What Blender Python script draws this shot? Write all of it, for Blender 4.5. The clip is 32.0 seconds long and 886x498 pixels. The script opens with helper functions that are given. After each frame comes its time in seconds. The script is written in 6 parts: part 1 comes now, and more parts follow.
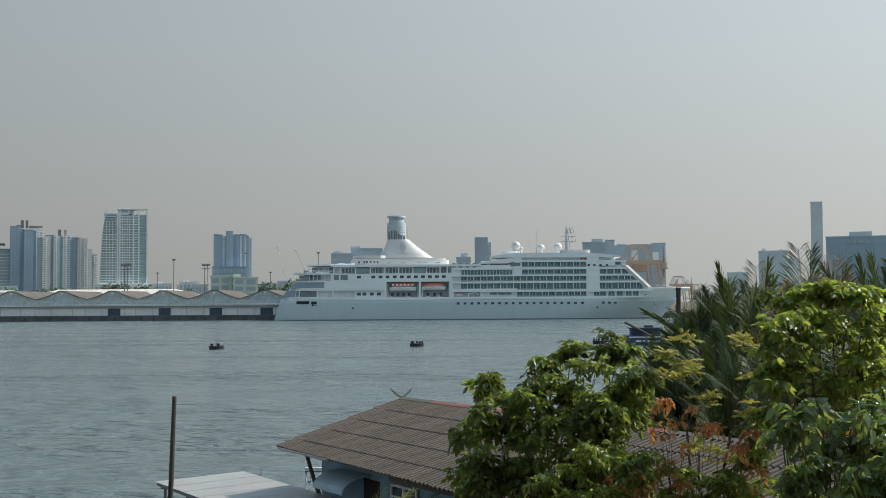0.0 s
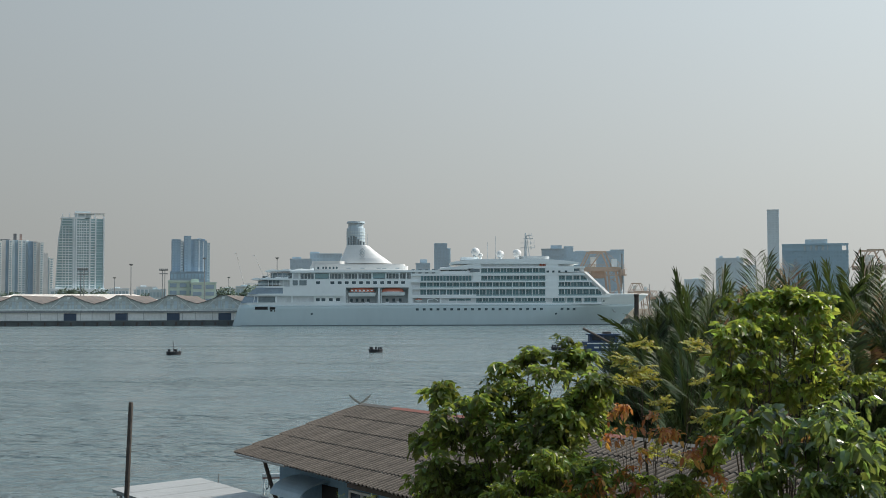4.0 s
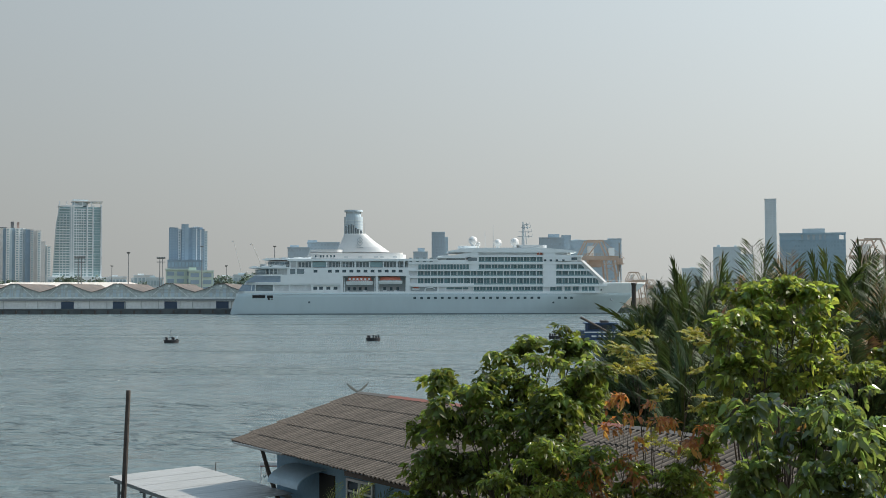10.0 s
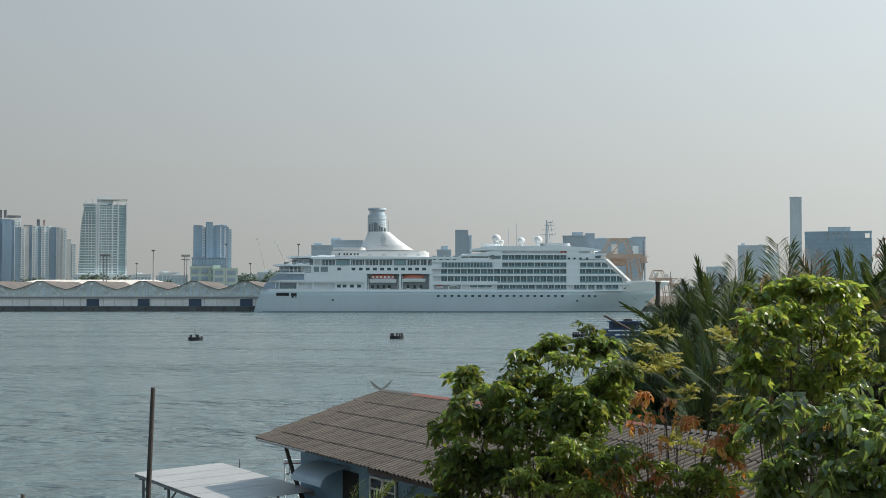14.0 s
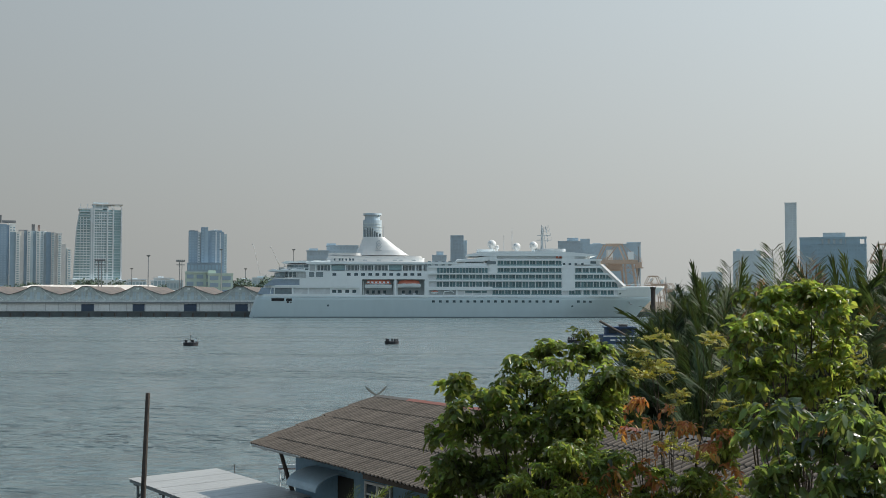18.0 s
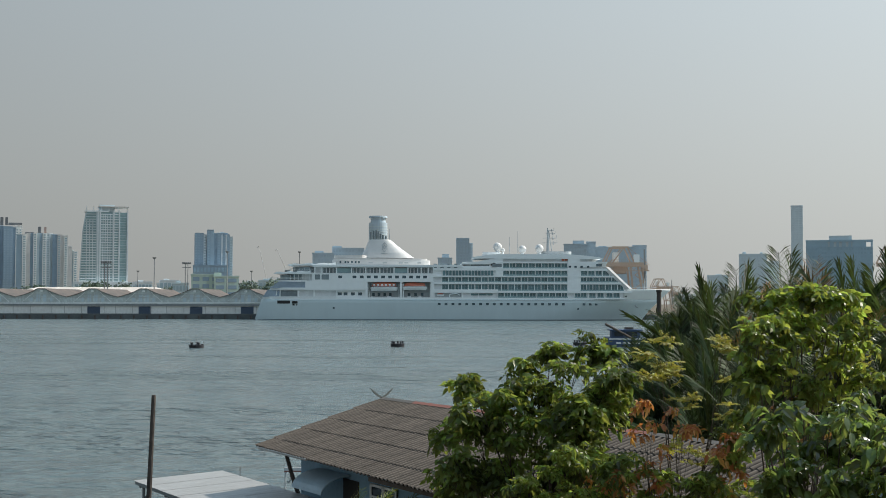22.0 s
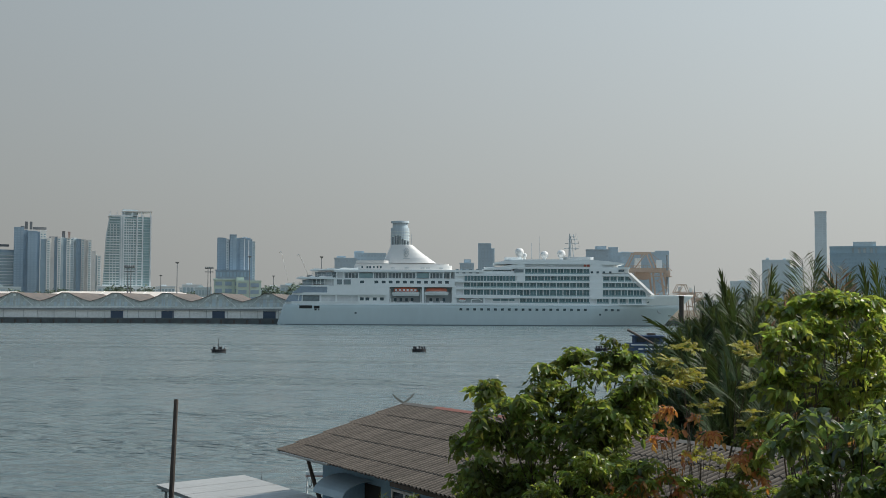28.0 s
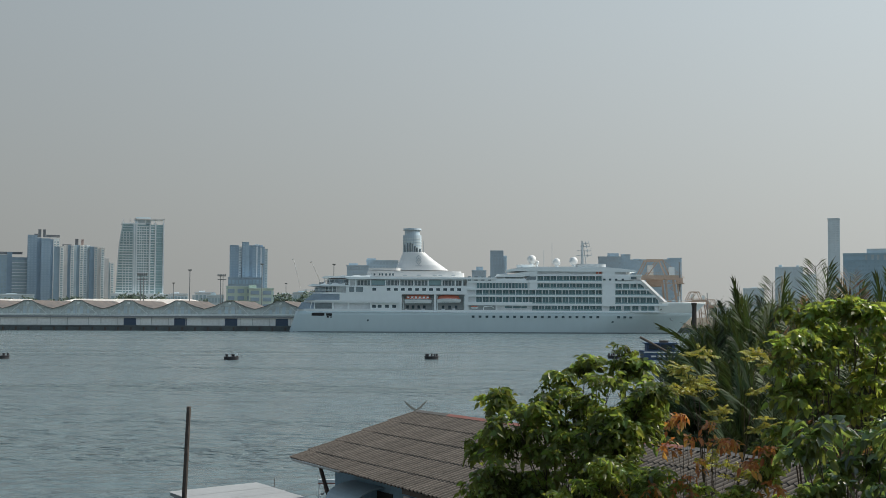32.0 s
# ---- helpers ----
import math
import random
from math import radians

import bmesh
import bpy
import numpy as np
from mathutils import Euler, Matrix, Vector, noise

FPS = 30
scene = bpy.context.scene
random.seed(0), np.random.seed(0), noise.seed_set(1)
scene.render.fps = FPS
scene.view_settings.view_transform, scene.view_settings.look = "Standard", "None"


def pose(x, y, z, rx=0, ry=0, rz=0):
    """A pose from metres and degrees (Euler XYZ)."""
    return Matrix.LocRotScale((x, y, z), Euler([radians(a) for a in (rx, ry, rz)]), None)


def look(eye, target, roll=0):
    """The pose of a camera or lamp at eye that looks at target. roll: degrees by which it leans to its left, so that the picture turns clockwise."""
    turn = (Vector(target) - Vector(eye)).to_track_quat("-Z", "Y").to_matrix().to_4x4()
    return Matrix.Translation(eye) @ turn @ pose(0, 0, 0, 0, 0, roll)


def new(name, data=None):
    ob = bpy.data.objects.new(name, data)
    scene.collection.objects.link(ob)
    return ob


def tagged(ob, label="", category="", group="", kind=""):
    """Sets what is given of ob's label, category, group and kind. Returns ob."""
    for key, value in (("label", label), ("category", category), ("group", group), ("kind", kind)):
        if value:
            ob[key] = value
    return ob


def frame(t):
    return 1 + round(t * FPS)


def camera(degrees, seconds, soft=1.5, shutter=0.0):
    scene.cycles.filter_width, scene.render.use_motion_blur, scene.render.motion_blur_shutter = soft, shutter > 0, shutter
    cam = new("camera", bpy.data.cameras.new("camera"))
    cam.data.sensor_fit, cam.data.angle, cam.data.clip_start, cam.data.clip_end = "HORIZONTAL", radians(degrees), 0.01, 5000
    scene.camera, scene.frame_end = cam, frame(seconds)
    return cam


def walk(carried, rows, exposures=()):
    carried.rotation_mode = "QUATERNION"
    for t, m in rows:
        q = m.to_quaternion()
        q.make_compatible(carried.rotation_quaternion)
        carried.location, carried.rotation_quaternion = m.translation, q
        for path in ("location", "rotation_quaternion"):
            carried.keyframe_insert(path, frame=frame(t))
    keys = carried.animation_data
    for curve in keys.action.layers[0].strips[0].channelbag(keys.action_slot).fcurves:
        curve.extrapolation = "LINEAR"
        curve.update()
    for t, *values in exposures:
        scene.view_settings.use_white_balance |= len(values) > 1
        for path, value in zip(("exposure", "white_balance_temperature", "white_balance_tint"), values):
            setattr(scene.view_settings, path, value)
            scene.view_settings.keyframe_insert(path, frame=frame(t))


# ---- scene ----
EYE = 8.0          # camera height over the river, m
DIV = 2245.0       # survey divisions to the radian


def aim(turn, tilt, lean):
    """Pose of the hand-held camera: it stands still and only turns (degrees)."""
    return Matrix.Translation((0, 0, EYE)) @ pose(0, 0, 0, 0, 0, turn) @ pose(0, 0, 0, tilt) @ pose(0, 0, 0, 0, lean) @ pose(0, 0, 0, 90)


cam = camera(38.50, 32.0, soft=0.6)
walk(cam, [
    (0, aim(0.887, 2.395, 0.351)),
    (0.5, aim(0.502, 2.431, 0.368)),
    (1, aim(0.087, 2.457, 0.344)),
    (1.5, aim(-0.325, 2.533, 0.303)),
    (2, aim(-0.625, 2.584, 0.223)),
    (2.5, aim(-0.822, 2.596, 0.244)),
    (3, aim(-0.873, 2.640, 0.198)),
    (3.5, aim(-0.930, 2.648, 0.192)),
    (5.5, aim(-0.981, 2.703, 0.160)),
    (6, aim(-1.019, 2.722, 0.114)),
    (6.5, aim(-1.050, 2.740, 0.141)),
    (7, aim(-1.056, 2.763, 0.156)),
    (7.5, aim(-1.058, 2.778, 0.156)),
    (8, aim(-1.056, 2.778, 0.152)),
    (8.5, aim(-1.064, 2.811, 0.127)),
    (9, aim(-1.022, 2.693, 0.121)),
    (9.5, aim(-1.018, 2.399, 0.102)),
    (10, aim(-1.057, 2.142, 0.105)),
    (10.5, aim(-0.991, 2.054, 0.076)),
    (11, aim(-0.922, 2.052, 0.044)),
    (11.5, aim(-0.548, 2.011, 0.017)),
    (12, aim(-0.263, 2.013, 0.012)),
    (12.5, aim(-0.149, 2.037, -0.044)),
    (13, aim(0.000, 2.015, 0.000)),
    (13.5, aim(0.003, 2.015, -0.000)),
    (14, aim(0.003, 2.054, 0.001)),
    (14.5, aim(0.000, 2.054, 0.001)),
    (16.5, aim(-0.108, 2.174, 0.013)),
    (17, aim(-0.139, 2.222, 0.039)),
    (17.5, aim(-0.172, 2.274, -0.062)),
    (18, aim(-0.208, 2.298, -0.043)),
    (18.5, aim(-0.239, 2.316, -0.040)),
    (19, aim(-0.277, 2.357, -0.134)),
    (19.5, aim(-0.291, 2.365, -0.144)),
    (20, aim(-0.305, 2.384, -0.162)),
    (20.5, aim(-0.316, 2.417, -0.195)),
    (21, aim(-0.310, 2.433, -0.153)),
    (21.5, aim(-0.165, 2.396, -0.185)),
    (22, aim(0.051, 2.416, -0.104)),
    (22.5, aim(0.131, 2.467, -0.181)),
    (23, aim(0.290, 2.493, -0.194)),
    (23.5, aim(0.402, 2.512, -0.153)),
    (24, aim(0.561, 2.540, -0.197)),
    (24.5, aim(0.624, 2.570, -0.244)),
    (25, aim(0.670, 2.588, -0.205)),
    (25.5, aim(0.754, 2.607, -0.253)),
    (27.5, aim(0.975, 2.627, -0.298)),
    (28, aim(1.041, 2.650, -0.272)),
    (28.5, aim(1.127, 2.658, -0.296)),
    (29, aim(1.154, 2.686, -0.308)),
    (29.5, aim(1.285, 2.718, -0.305)),
    (30, aim(1.414, 2.762, -0.324)),
    (30.5, aim(1.494, 2.807, -0.272)),
    (31, aim(1.579, 2.866, -0.235)),
    (31.5, aim(1.619, 2.910, -0.221)),
    (32, aim(1.593, 2.978, -0.246)),
], exposures=[(0, -0.22), (2.5, -0.20), (6, -0.11), (8, -0.12), (10, -0.02), (13, 0.0), (14.5, -0.05), (17, -0.17), (19, -0.18), (22, -0.19), (25, -0.29), (28, -0.29), (32, -0.29)])

# ---- light ----
SUN_AZ, SUN_EL = 74.0, 43.0     # degrees to the right of straight ahead, above the horizon
sun = new("sun", bpy.data.lights.new("sun", "SUN"))
sun.data.energy, sun.data.angle, sun.data.color = 4.8, radians(0.6), (1.0, 0.92, 0.80)
sun_way = Vector((math.sin(radians(SUN_AZ)) * math.cos(radians(SUN_EL)), math.cos(radians(SUN_AZ)) * math.cos(radians(SUN_EL)), math.sin(radians(SUN_EL))))
sun.matrix_world = look(sun_way * 200, (0, 0, 0))

world = bpy.data.worlds.new("sky")
scene.world = world
world.use_nodes = True
wn, wl = world.node_tree.nodes, world.node_tree.links
sky = wn.new("ShaderNodeTexSky")
sky.sky_type, sky.sun_disc = "NISHITA", False
sky.sun_elevation, sky.sun_rotation = radians(SUN_EL), radians(SUN_AZ)
sky.air_density, sky.dust_density, sky.ozone_density = 1.2, 6.0, 1.0
# thick dry-season haze: warm grey at the horizon, cool grey above, brighter towards the sun
co, dot, glow, elev, lift = (wn.new("ShaderNodeTexCoord"), wn.new("ShaderNodeVectorMath"), wn.new("ShaderNodeMapRange"), wn.new("ShaderNodeSeparateXYZ"), wn.new("ShaderNodeMapRange"))
dot.operation = "DOT_PRODUCT"
dot.inputs[1].default_value = sun_way
wl.new(co.outputs["Generated"], dot.inputs[0])
wl.new(co.outputs["Generated"], elev.inputs[0])
glow.inputs["From Min"].default_value, glow.inputs["From Max"].default_value = -1.0, 1.0
glow.inputs["To Min"].default_value, glow.inputs["To Max"].default_value = 0.0, 1.0
wl.new(dot.outputs["Value"], glow.inputs["Value"])
lift.inputs["From Min"].default_value, lift.inputs["From Max"].default_value = 0.0, 0.22
wl.new(elev.outputs["Z"], lift.inputs["Value"])
tone = wn.new("ShaderNodeMix")
tone.data_type = "RGBA"
tone.inputs[6].default_value, tone.inputs[7].default_value = (4.86, 4.97, 4.80, 1), (4.57, 5.1, 5.3, 1)
wl.new(lift.outputs[0], tone.inputs[0])
bright = wn.new("ShaderNodeVectorMath")
bright.operation = "SCALE"
high, blue = wn.new("ShaderNodeMapRange"), wn.new("ShaderNodeMix")
high.inputs["From Min"].default_value, high.inputs["From Max"].default_value = 0.22, 0.8
blue.data_type = "RGBA"
wl.new(elev.outputs["Z"], high.inputs["Value"])
wl.new(high.outputs[0], blue.inputs[0])
wl.new(tone.outputs[2], blue.inputs[6])
blue.inputs[7].default_value = (3.0, 4.6, 6.0, 1)
wl.new(blue.outputs[2], bright.inputs[0])
curve, gain = wn.new("ShaderNodeMath"), wn.new("ShaderNodeMath")
curve.operation, gain.operation = "POWER", "MULTIPLY_ADD"
curve.inputs[1].default_value, gain.inputs[1].default_value, gain.inputs[2].default_value = 3.0, 1.94, 0.73
wl.new(glow.outputs[0], curve.inputs[0])
wl.new(curve.outputs[0], gain.inputs[0])
wl.new(gain.outputs[0], bright.inputs["Scale"])
haze = wn.new("ShaderNodeMix")
haze.data_type = "RGBA"
haze.inputs[0].default_value = 0.8
wl.new(sky.outputs[0], haze.inputs[6])
wl.new(bright.outputs[0], haze.inputs[7])
back = wn["Background"]
back.inputs[1].default_value = 0.1
wl.new(haze.outputs[2], back.inputs[0])


# ---- materials ----
def mat(name, base, rough=0.6, metal=0.0, vary=0.12, size=1.0, bump=0.0, second=None, spec=0.5, fine=8.0, stretch=(1, 1, 1), rand=0.0, leaf=0.0):
    """A procedural surface: base colour varied at two scales, fine relief, and a shift from piece to piece."""
    m = bpy.data.materials.new(name)
    m.use_nodes = True
    n, l = m.node_tree.nodes, m.node_tree.links
    b = n["Principled BSDF"]
    b.inputs["Roughness"].default_value, b.inputs["Metallic"].default_value = rough, metal
    b.inputs["Specular IOR Level"].default_value = spec
    co, mp = n.new("ShaderNodeTexCoord"), n.new("ShaderNodeMapping")
    l.new(co.outputs["Object"], mp.inputs["Vector"])
    mp.inputs["Scale"].default_value = stretch
    big, small = n.new("ShaderNodeTexNoise"), n.new("ShaderNodeTexNoise")
    big.inputs["Scale"].default_value, small.inputs["Scale"].default_value = size, size * fine
    big.inputs["Detail"].default_value, small.inputs["Detail"].default_value = 4, 3
    for t in (big, small):
        l.new(mp.outputs[0], t.inputs["Vector"])
    add = n.new("ShaderNodeMath")
    add.operation = "MULTIPLY_ADD"
    l.new(small.outputs["Fac"], add.inputs[0])
    add.inputs[1].default_value = 0.5
    l.new(big.outputs["Fac"], add.inputs[2])
    ramp = n.new("ShaderNodeMapRange")
    ramp.inputs["From Min"].default_value, ramp.inputs["From Max"].default_value = 0.45, 1.05
    l.new(add.outputs[0], ramp.inputs["Value"])
    mix = n.new("ShaderNodeMix")
    mix.data_type = "RGBA"
    lo = second or [c * (1 - vary) for c in base]
    hi = base if second else [min(1, c * (1 + vary)) for c in base]
    mix.inputs[6].default_value, mix.inputs[7].default_value = (*lo, 1), (*hi, 1)
    l.new(ramp.outputs[0], mix.inputs[0])
    out = mix.outputs[2]
    if rand:
        info, hsv, rr = n.new("ShaderNodeObjectInfo"), n.new("ShaderNodeHueSaturation"), n.new("ShaderNodeMapRange")
        geo, mx = n.new("ShaderNodeNewGeometry"), n.new("ShaderNodeMath")
        mx.operation = "ADD"
        l.new(info.outputs["Random"], mx.inputs[0])
        l.new(geo.outputs["Random Per Island"], mx.inputs[1])
        rr.inputs["From Max"].default_value = 2.0
        rr.inputs["To Min"].default_value, rr.inputs["To Max"].default_value = 1 - rand, 1 + rand
        l.new(mx.outputs[0], rr.inputs["Value"])
        l.new(rr.outputs[0], hsv.inputs["Value"])
        if leaf:
            hue = n.new("ShaderNodeMapRange")
            hue.inputs["To Min"].default_value, hue.inputs["To Max"].default_value = 0.475, 0.535
            l.new(geo.outputs["Random Per Island"], hue.inputs["Value"])
            l.new(hue.outputs[0], hsv.inputs["Hue"])
        l.new(out, hsv.inputs["Color"])
        out = hsv.outputs[0]
    l.new(out, b.inputs["Base Color"])
    if bump:
        bp = n.new("ShaderNodeBump")
        bp.inputs["Strength"].default_value = bump
        bp.inputs["Distance"].default_value = 0.05
        l.new(small.outputs["Fac"], bp.inputs["Height"])
        l.new(bp.outputs[0], b.inputs["Normal"])
    if leaf:
        tr, ms = n.new("ShaderNodeBsdfTranslucent"), n.new("ShaderNodeMixShader")
        gain = n.new("ShaderNodeMix")
        gain.data_type, gain.blend_type = "RGBA", "MULTIPLY"
        gain.inputs[0].default_value, gain.inputs[7].default_value = 1.0, (3.2, 2.8, 1.4, 1)
        l.new(out, gain.inputs[6])
        l.new(gain.outputs[2], tr.inputs["Color"])
        ms.inputs[0].default_value = leaf
        l.new(b.outputs[0], ms.inputs[1])
        l.new(tr.outputs[0], ms.inputs[2])
        l.new(ms.outputs[0], n["Material Output"].inputs[0])
    return m


def water_mat():
    m = bpy.data.materials.new("river_water")
    m.use_nodes = True
    n, l = m.node_tree.nodes, m.node_tree.links
    b = n["Principled BSDF"]
    b.inputs["Base Color"].default_value = (0.113, 0.153, 0.160, 1)
    b.inputs["IOR"].default_value = 1.33
    co = n.new("ShaderNodeTexCoord")

    def field(scale, sx, detail, turn):
        mp, t = n.new("ShaderNodeMapping"), n.new("ShaderNodeTexNoise")
        mp.inputs["Scale"].default_value, mp.inputs["Rotation"].default_value = (sx, 1, 1), (0, 0, turn)
        t.inputs["Scale"].default_value, t.inputs["Detail"].default_value = scale, detail
        l.new(co.outputs["Object"], mp.inputs[0])
        l.new(mp.outputs[0], t.inputs["Vector"])
        return t.outputs["Fac"]

    def span(value, a, c, lo, hi):
        r = n.new("ShaderNodeMapRange")
        for k, v in (("From Min", a), ("From Max", c), ("To Min", lo), ("To Max", hi)):
            r.inputs[k].default_value = v
        l.new(value, r.inputs["Value"])
        return r.outputs[0]

    # calmer and more ruffled bands along the stream
    band = field(0.05, 0.2, 3, 0.05)
    l.new(span(band, 0.35, 0.65, 0.12, 0.30), b.inputs["Roughness"])
    last = None
    for scale, sx, dist, detail, turn in ((0.03, 0.4, 1.0, 3, 0.12), (0.16, 0.45, 3.2, 4, 0.08), (0.55, 0.6, 1.9, 4, -0.1), (1.6, 0.75, 0.5, 3, 0.05), (5.0, 0.8, 0.08, 3, 0.2)):
        bp = n.new("ShaderNodeBump")
        bp.inputs["Distance"].default_value = dist
        l.new(field(scale, sx, detail, turn), bp.inputs["Height"])
        l.new(span(band, 0.40, 0.62, 0.42, 1.2), bp.inputs["Strength"])
        if last:
            l.new(last.outputs[0], bp.inputs["Normal"])
        last = bp
    l.new(last.outputs[0], b.inputs["Normal"])
    return m


def darken_valleys(m, pitch, dark):
    """Darkens the valleys of a corrugated sheet whose waves have this pitch along x."""
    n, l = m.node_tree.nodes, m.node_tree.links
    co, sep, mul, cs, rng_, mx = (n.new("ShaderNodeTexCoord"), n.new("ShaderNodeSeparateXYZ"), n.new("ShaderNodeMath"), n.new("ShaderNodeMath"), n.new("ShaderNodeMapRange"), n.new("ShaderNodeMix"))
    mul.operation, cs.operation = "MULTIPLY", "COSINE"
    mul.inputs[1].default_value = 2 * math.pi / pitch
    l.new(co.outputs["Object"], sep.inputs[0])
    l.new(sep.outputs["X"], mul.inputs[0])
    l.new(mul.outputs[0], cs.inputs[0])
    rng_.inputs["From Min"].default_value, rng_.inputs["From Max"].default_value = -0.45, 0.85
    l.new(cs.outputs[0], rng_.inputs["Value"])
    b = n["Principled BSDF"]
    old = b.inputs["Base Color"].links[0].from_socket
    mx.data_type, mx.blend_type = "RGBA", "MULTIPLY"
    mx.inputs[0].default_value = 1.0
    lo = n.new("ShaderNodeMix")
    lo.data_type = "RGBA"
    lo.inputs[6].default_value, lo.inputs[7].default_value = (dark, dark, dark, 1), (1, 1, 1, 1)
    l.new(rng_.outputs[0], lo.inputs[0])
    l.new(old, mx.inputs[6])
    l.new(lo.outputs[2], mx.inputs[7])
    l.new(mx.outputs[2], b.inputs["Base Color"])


WATER = water_mat()
EARTH = mat("bank_earth", (0.12, 0.10, 0.07), 0.95, size=0.6, vary=0.35, bump=0.4)
SKY_BLOCK_WALL = mat("sky_block_concrete", (0.30, 0.29, 0.27), 0.9, size=0.5, vary=0.2, bump=0.2)
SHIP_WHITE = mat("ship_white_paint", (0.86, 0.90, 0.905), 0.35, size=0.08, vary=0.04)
# Hull white greyed and blued: haze and the side's shade are in the colour.
SHIP_HULL = mat("ship_hull_hazed_white", (0.55, 0.645, 0.665), 0.35, size=0.05, vary=0.05, stretch=(1, 1, 0.3))
# Ship white dimmed in colour, so sun-facing upper parts look less brightly lit.
SHIP_DIMMED = mat("ship_dimmed_white", (0.66, 0.66, 0.65), 0.45, size=0.1, vary=0.06)
SHIP_GREY = mat("ship_grey_steel", (0.42, 0.46, 0.48), 0.5, size=0.3)
SHIP_GLASS = mat("ship_window_glass", (0.07, 0.11, 0.13), 0.12, size=0.4, vary=0.25, rand=0.35)
CABIN_GLASS = mat("cabin_door_glass", (0.14, 0.235, 0.255), 0.15, size=0.4, vary=0.25, rand=0.45)
# Grey of the boat bays and set-back walls: recess shade put in the colour.
SHIP_DARK = mat("boat_bay_shade", (0.38, 0.42, 0.43), 0.7, size=0.4)
SHIP_RECESS_SHADE = mat("ship_recess_shade", (0.72, 0.75, 0.76), 0.6, size=0.4)
STERN_GLASS = mat("stern_glass", (0.30, 0.38, 0.46), 0.12, size=0.2, vary=0.2)
PROM_GLASS = mat("promenade_glass", (0.20, 0.25, 0.27), 0.15, size=0.4, vary=0.3, rand=0.6)
RAIL_GLASS = mat("rail_glass", (0.27, 0.40, 0.42), 0.15, size=0.3)
# Orange paled by haze that is put in the colour.
BOAT_ORANGE = mat("lifeboat_orange", (0.62, 0.20, 0.13), 0.45)
BOOT = mat("boot_topping", (0.16, 0.20, 0.22), 0.6)
QUAY = mat("quay_concrete", (0.12, 0.135, 0.14), 0.9, size=0.2, vary=0.3)
SHED_WALL = mat("shed_wall", (0.84, 0.86, 0.84), 0.8, size=0.12, vary=0.15)
SHED_ROOF = mat("shed_roof", (0.165, 0.128, 0.110), 0.85, size=0.16, second=(0.075, 0.075, 0.072), fine=5)
SHED_BAR = mat("shed_glazing_bar", (0.50, 0.52, 0.51), 0.7, size=0.3)
SHED_WHITE = mat("shed_white_roof", (0.63, 0.57, 0.51), 0.6, size=0.1, vary=0.1)
SHED_GLAZE = mat("shed_gable_panel", (0.55, 0.60, 0.585), 0.7, size=0.35, vary=0.35)
STEEL = mat("painted_steel", (0.22, 0.24, 0.25), 0.6)
DOOR_BLUE = mat("shed_door", (0.06, 0.09, 0.14), 0.7)
STACK = mat("stack_brick", (0.38, 0.29, 0.26), 0.8)
# Crane orange with the distance haze mixed into the colour.
CRANE = mat("crane_hazed_orange", (0.55, 0.42, 0.33), 0.6, size=0.2)
# Most FAR_ colours are paled and blued: distance haze put in the base colour.
FAR_BLUE = mat("tower_hazed_glass_blue", (0.35, 0.465, 0.55), 0.4, size=0.02)
FAR_GREY = mat("tower_hazed_blue_grey", (0.54, 0.63, 0.665), 0.7, size=0.02)
FAR_PALE = mat("tower_hazed_pale", (0.73, 0.78, 0.80), 0.7, size=0.02)
FAR_CREAM = mat("tower_hazed_cream", (0.88, 0.875, 0.84), 0.7, size=0.02)
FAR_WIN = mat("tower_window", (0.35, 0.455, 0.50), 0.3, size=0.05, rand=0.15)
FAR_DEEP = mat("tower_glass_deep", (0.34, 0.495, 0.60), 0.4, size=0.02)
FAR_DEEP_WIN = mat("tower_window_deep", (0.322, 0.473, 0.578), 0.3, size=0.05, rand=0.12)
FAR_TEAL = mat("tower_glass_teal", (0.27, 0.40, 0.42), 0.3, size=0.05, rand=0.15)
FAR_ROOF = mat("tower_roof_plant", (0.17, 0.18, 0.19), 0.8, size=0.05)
# Still paler, bluer colours for the farthest towers: thicker haze put in as colour.
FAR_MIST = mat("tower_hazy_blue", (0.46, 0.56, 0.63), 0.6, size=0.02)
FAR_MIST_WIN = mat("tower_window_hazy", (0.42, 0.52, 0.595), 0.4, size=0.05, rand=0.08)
FAR_VEIL = mat("tower_hazed_pale_blue", (0.62, 0.715, 0.765), 0.6, size=0.02)
FAR_VEIL_WIN = mat("tower_window_hazed_pale", (0.575, 0.675, 0.73), 0.4, size=0.05, rand=0.06)
FAR_GREEN = mat("office_paint_green", (0.52, 0.63, 0.56), 0.8, size=0.05)
FAR_BROWN = mat("tower_hazed_brown", (0.66, 0.645, 0.62), 0.7, size=0.03)
FAR_DUSK = mat("tower_hazed_slate", (0.30, 0.40, 0.49), 0.6, size=0.03)
FAR_TREE = mat("far_foliage", (0.15, 0.20, 0.15), 0.9, size=0.3, vary=0.4)
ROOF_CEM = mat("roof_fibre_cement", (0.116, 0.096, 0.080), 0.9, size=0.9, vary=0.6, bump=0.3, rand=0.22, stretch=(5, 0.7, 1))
darken_valleys(ROOF_CEM, 0.21, 0.10)
RIDGE_RED = mat("ridge_cap_red", (0.26, 0.10, 0.075), 0.8)
RIDGE_GREY = mat("ridge_cap_grey", (0.12, 0.11, 0.10), 0.9)
HORN = mat("horn_wood", (0.15, 0.16, 0.15), 0.9, size=6, vary=0.3)
WALL_BLUE = mat("wall_paint_blue", (0.22, 0.36, 0.48), 0.8, size=1.2, vary=0.15)
AWNING = mat("awning_sheet", (0.39, 0.52, 0.61), 0.4, size=1.0)
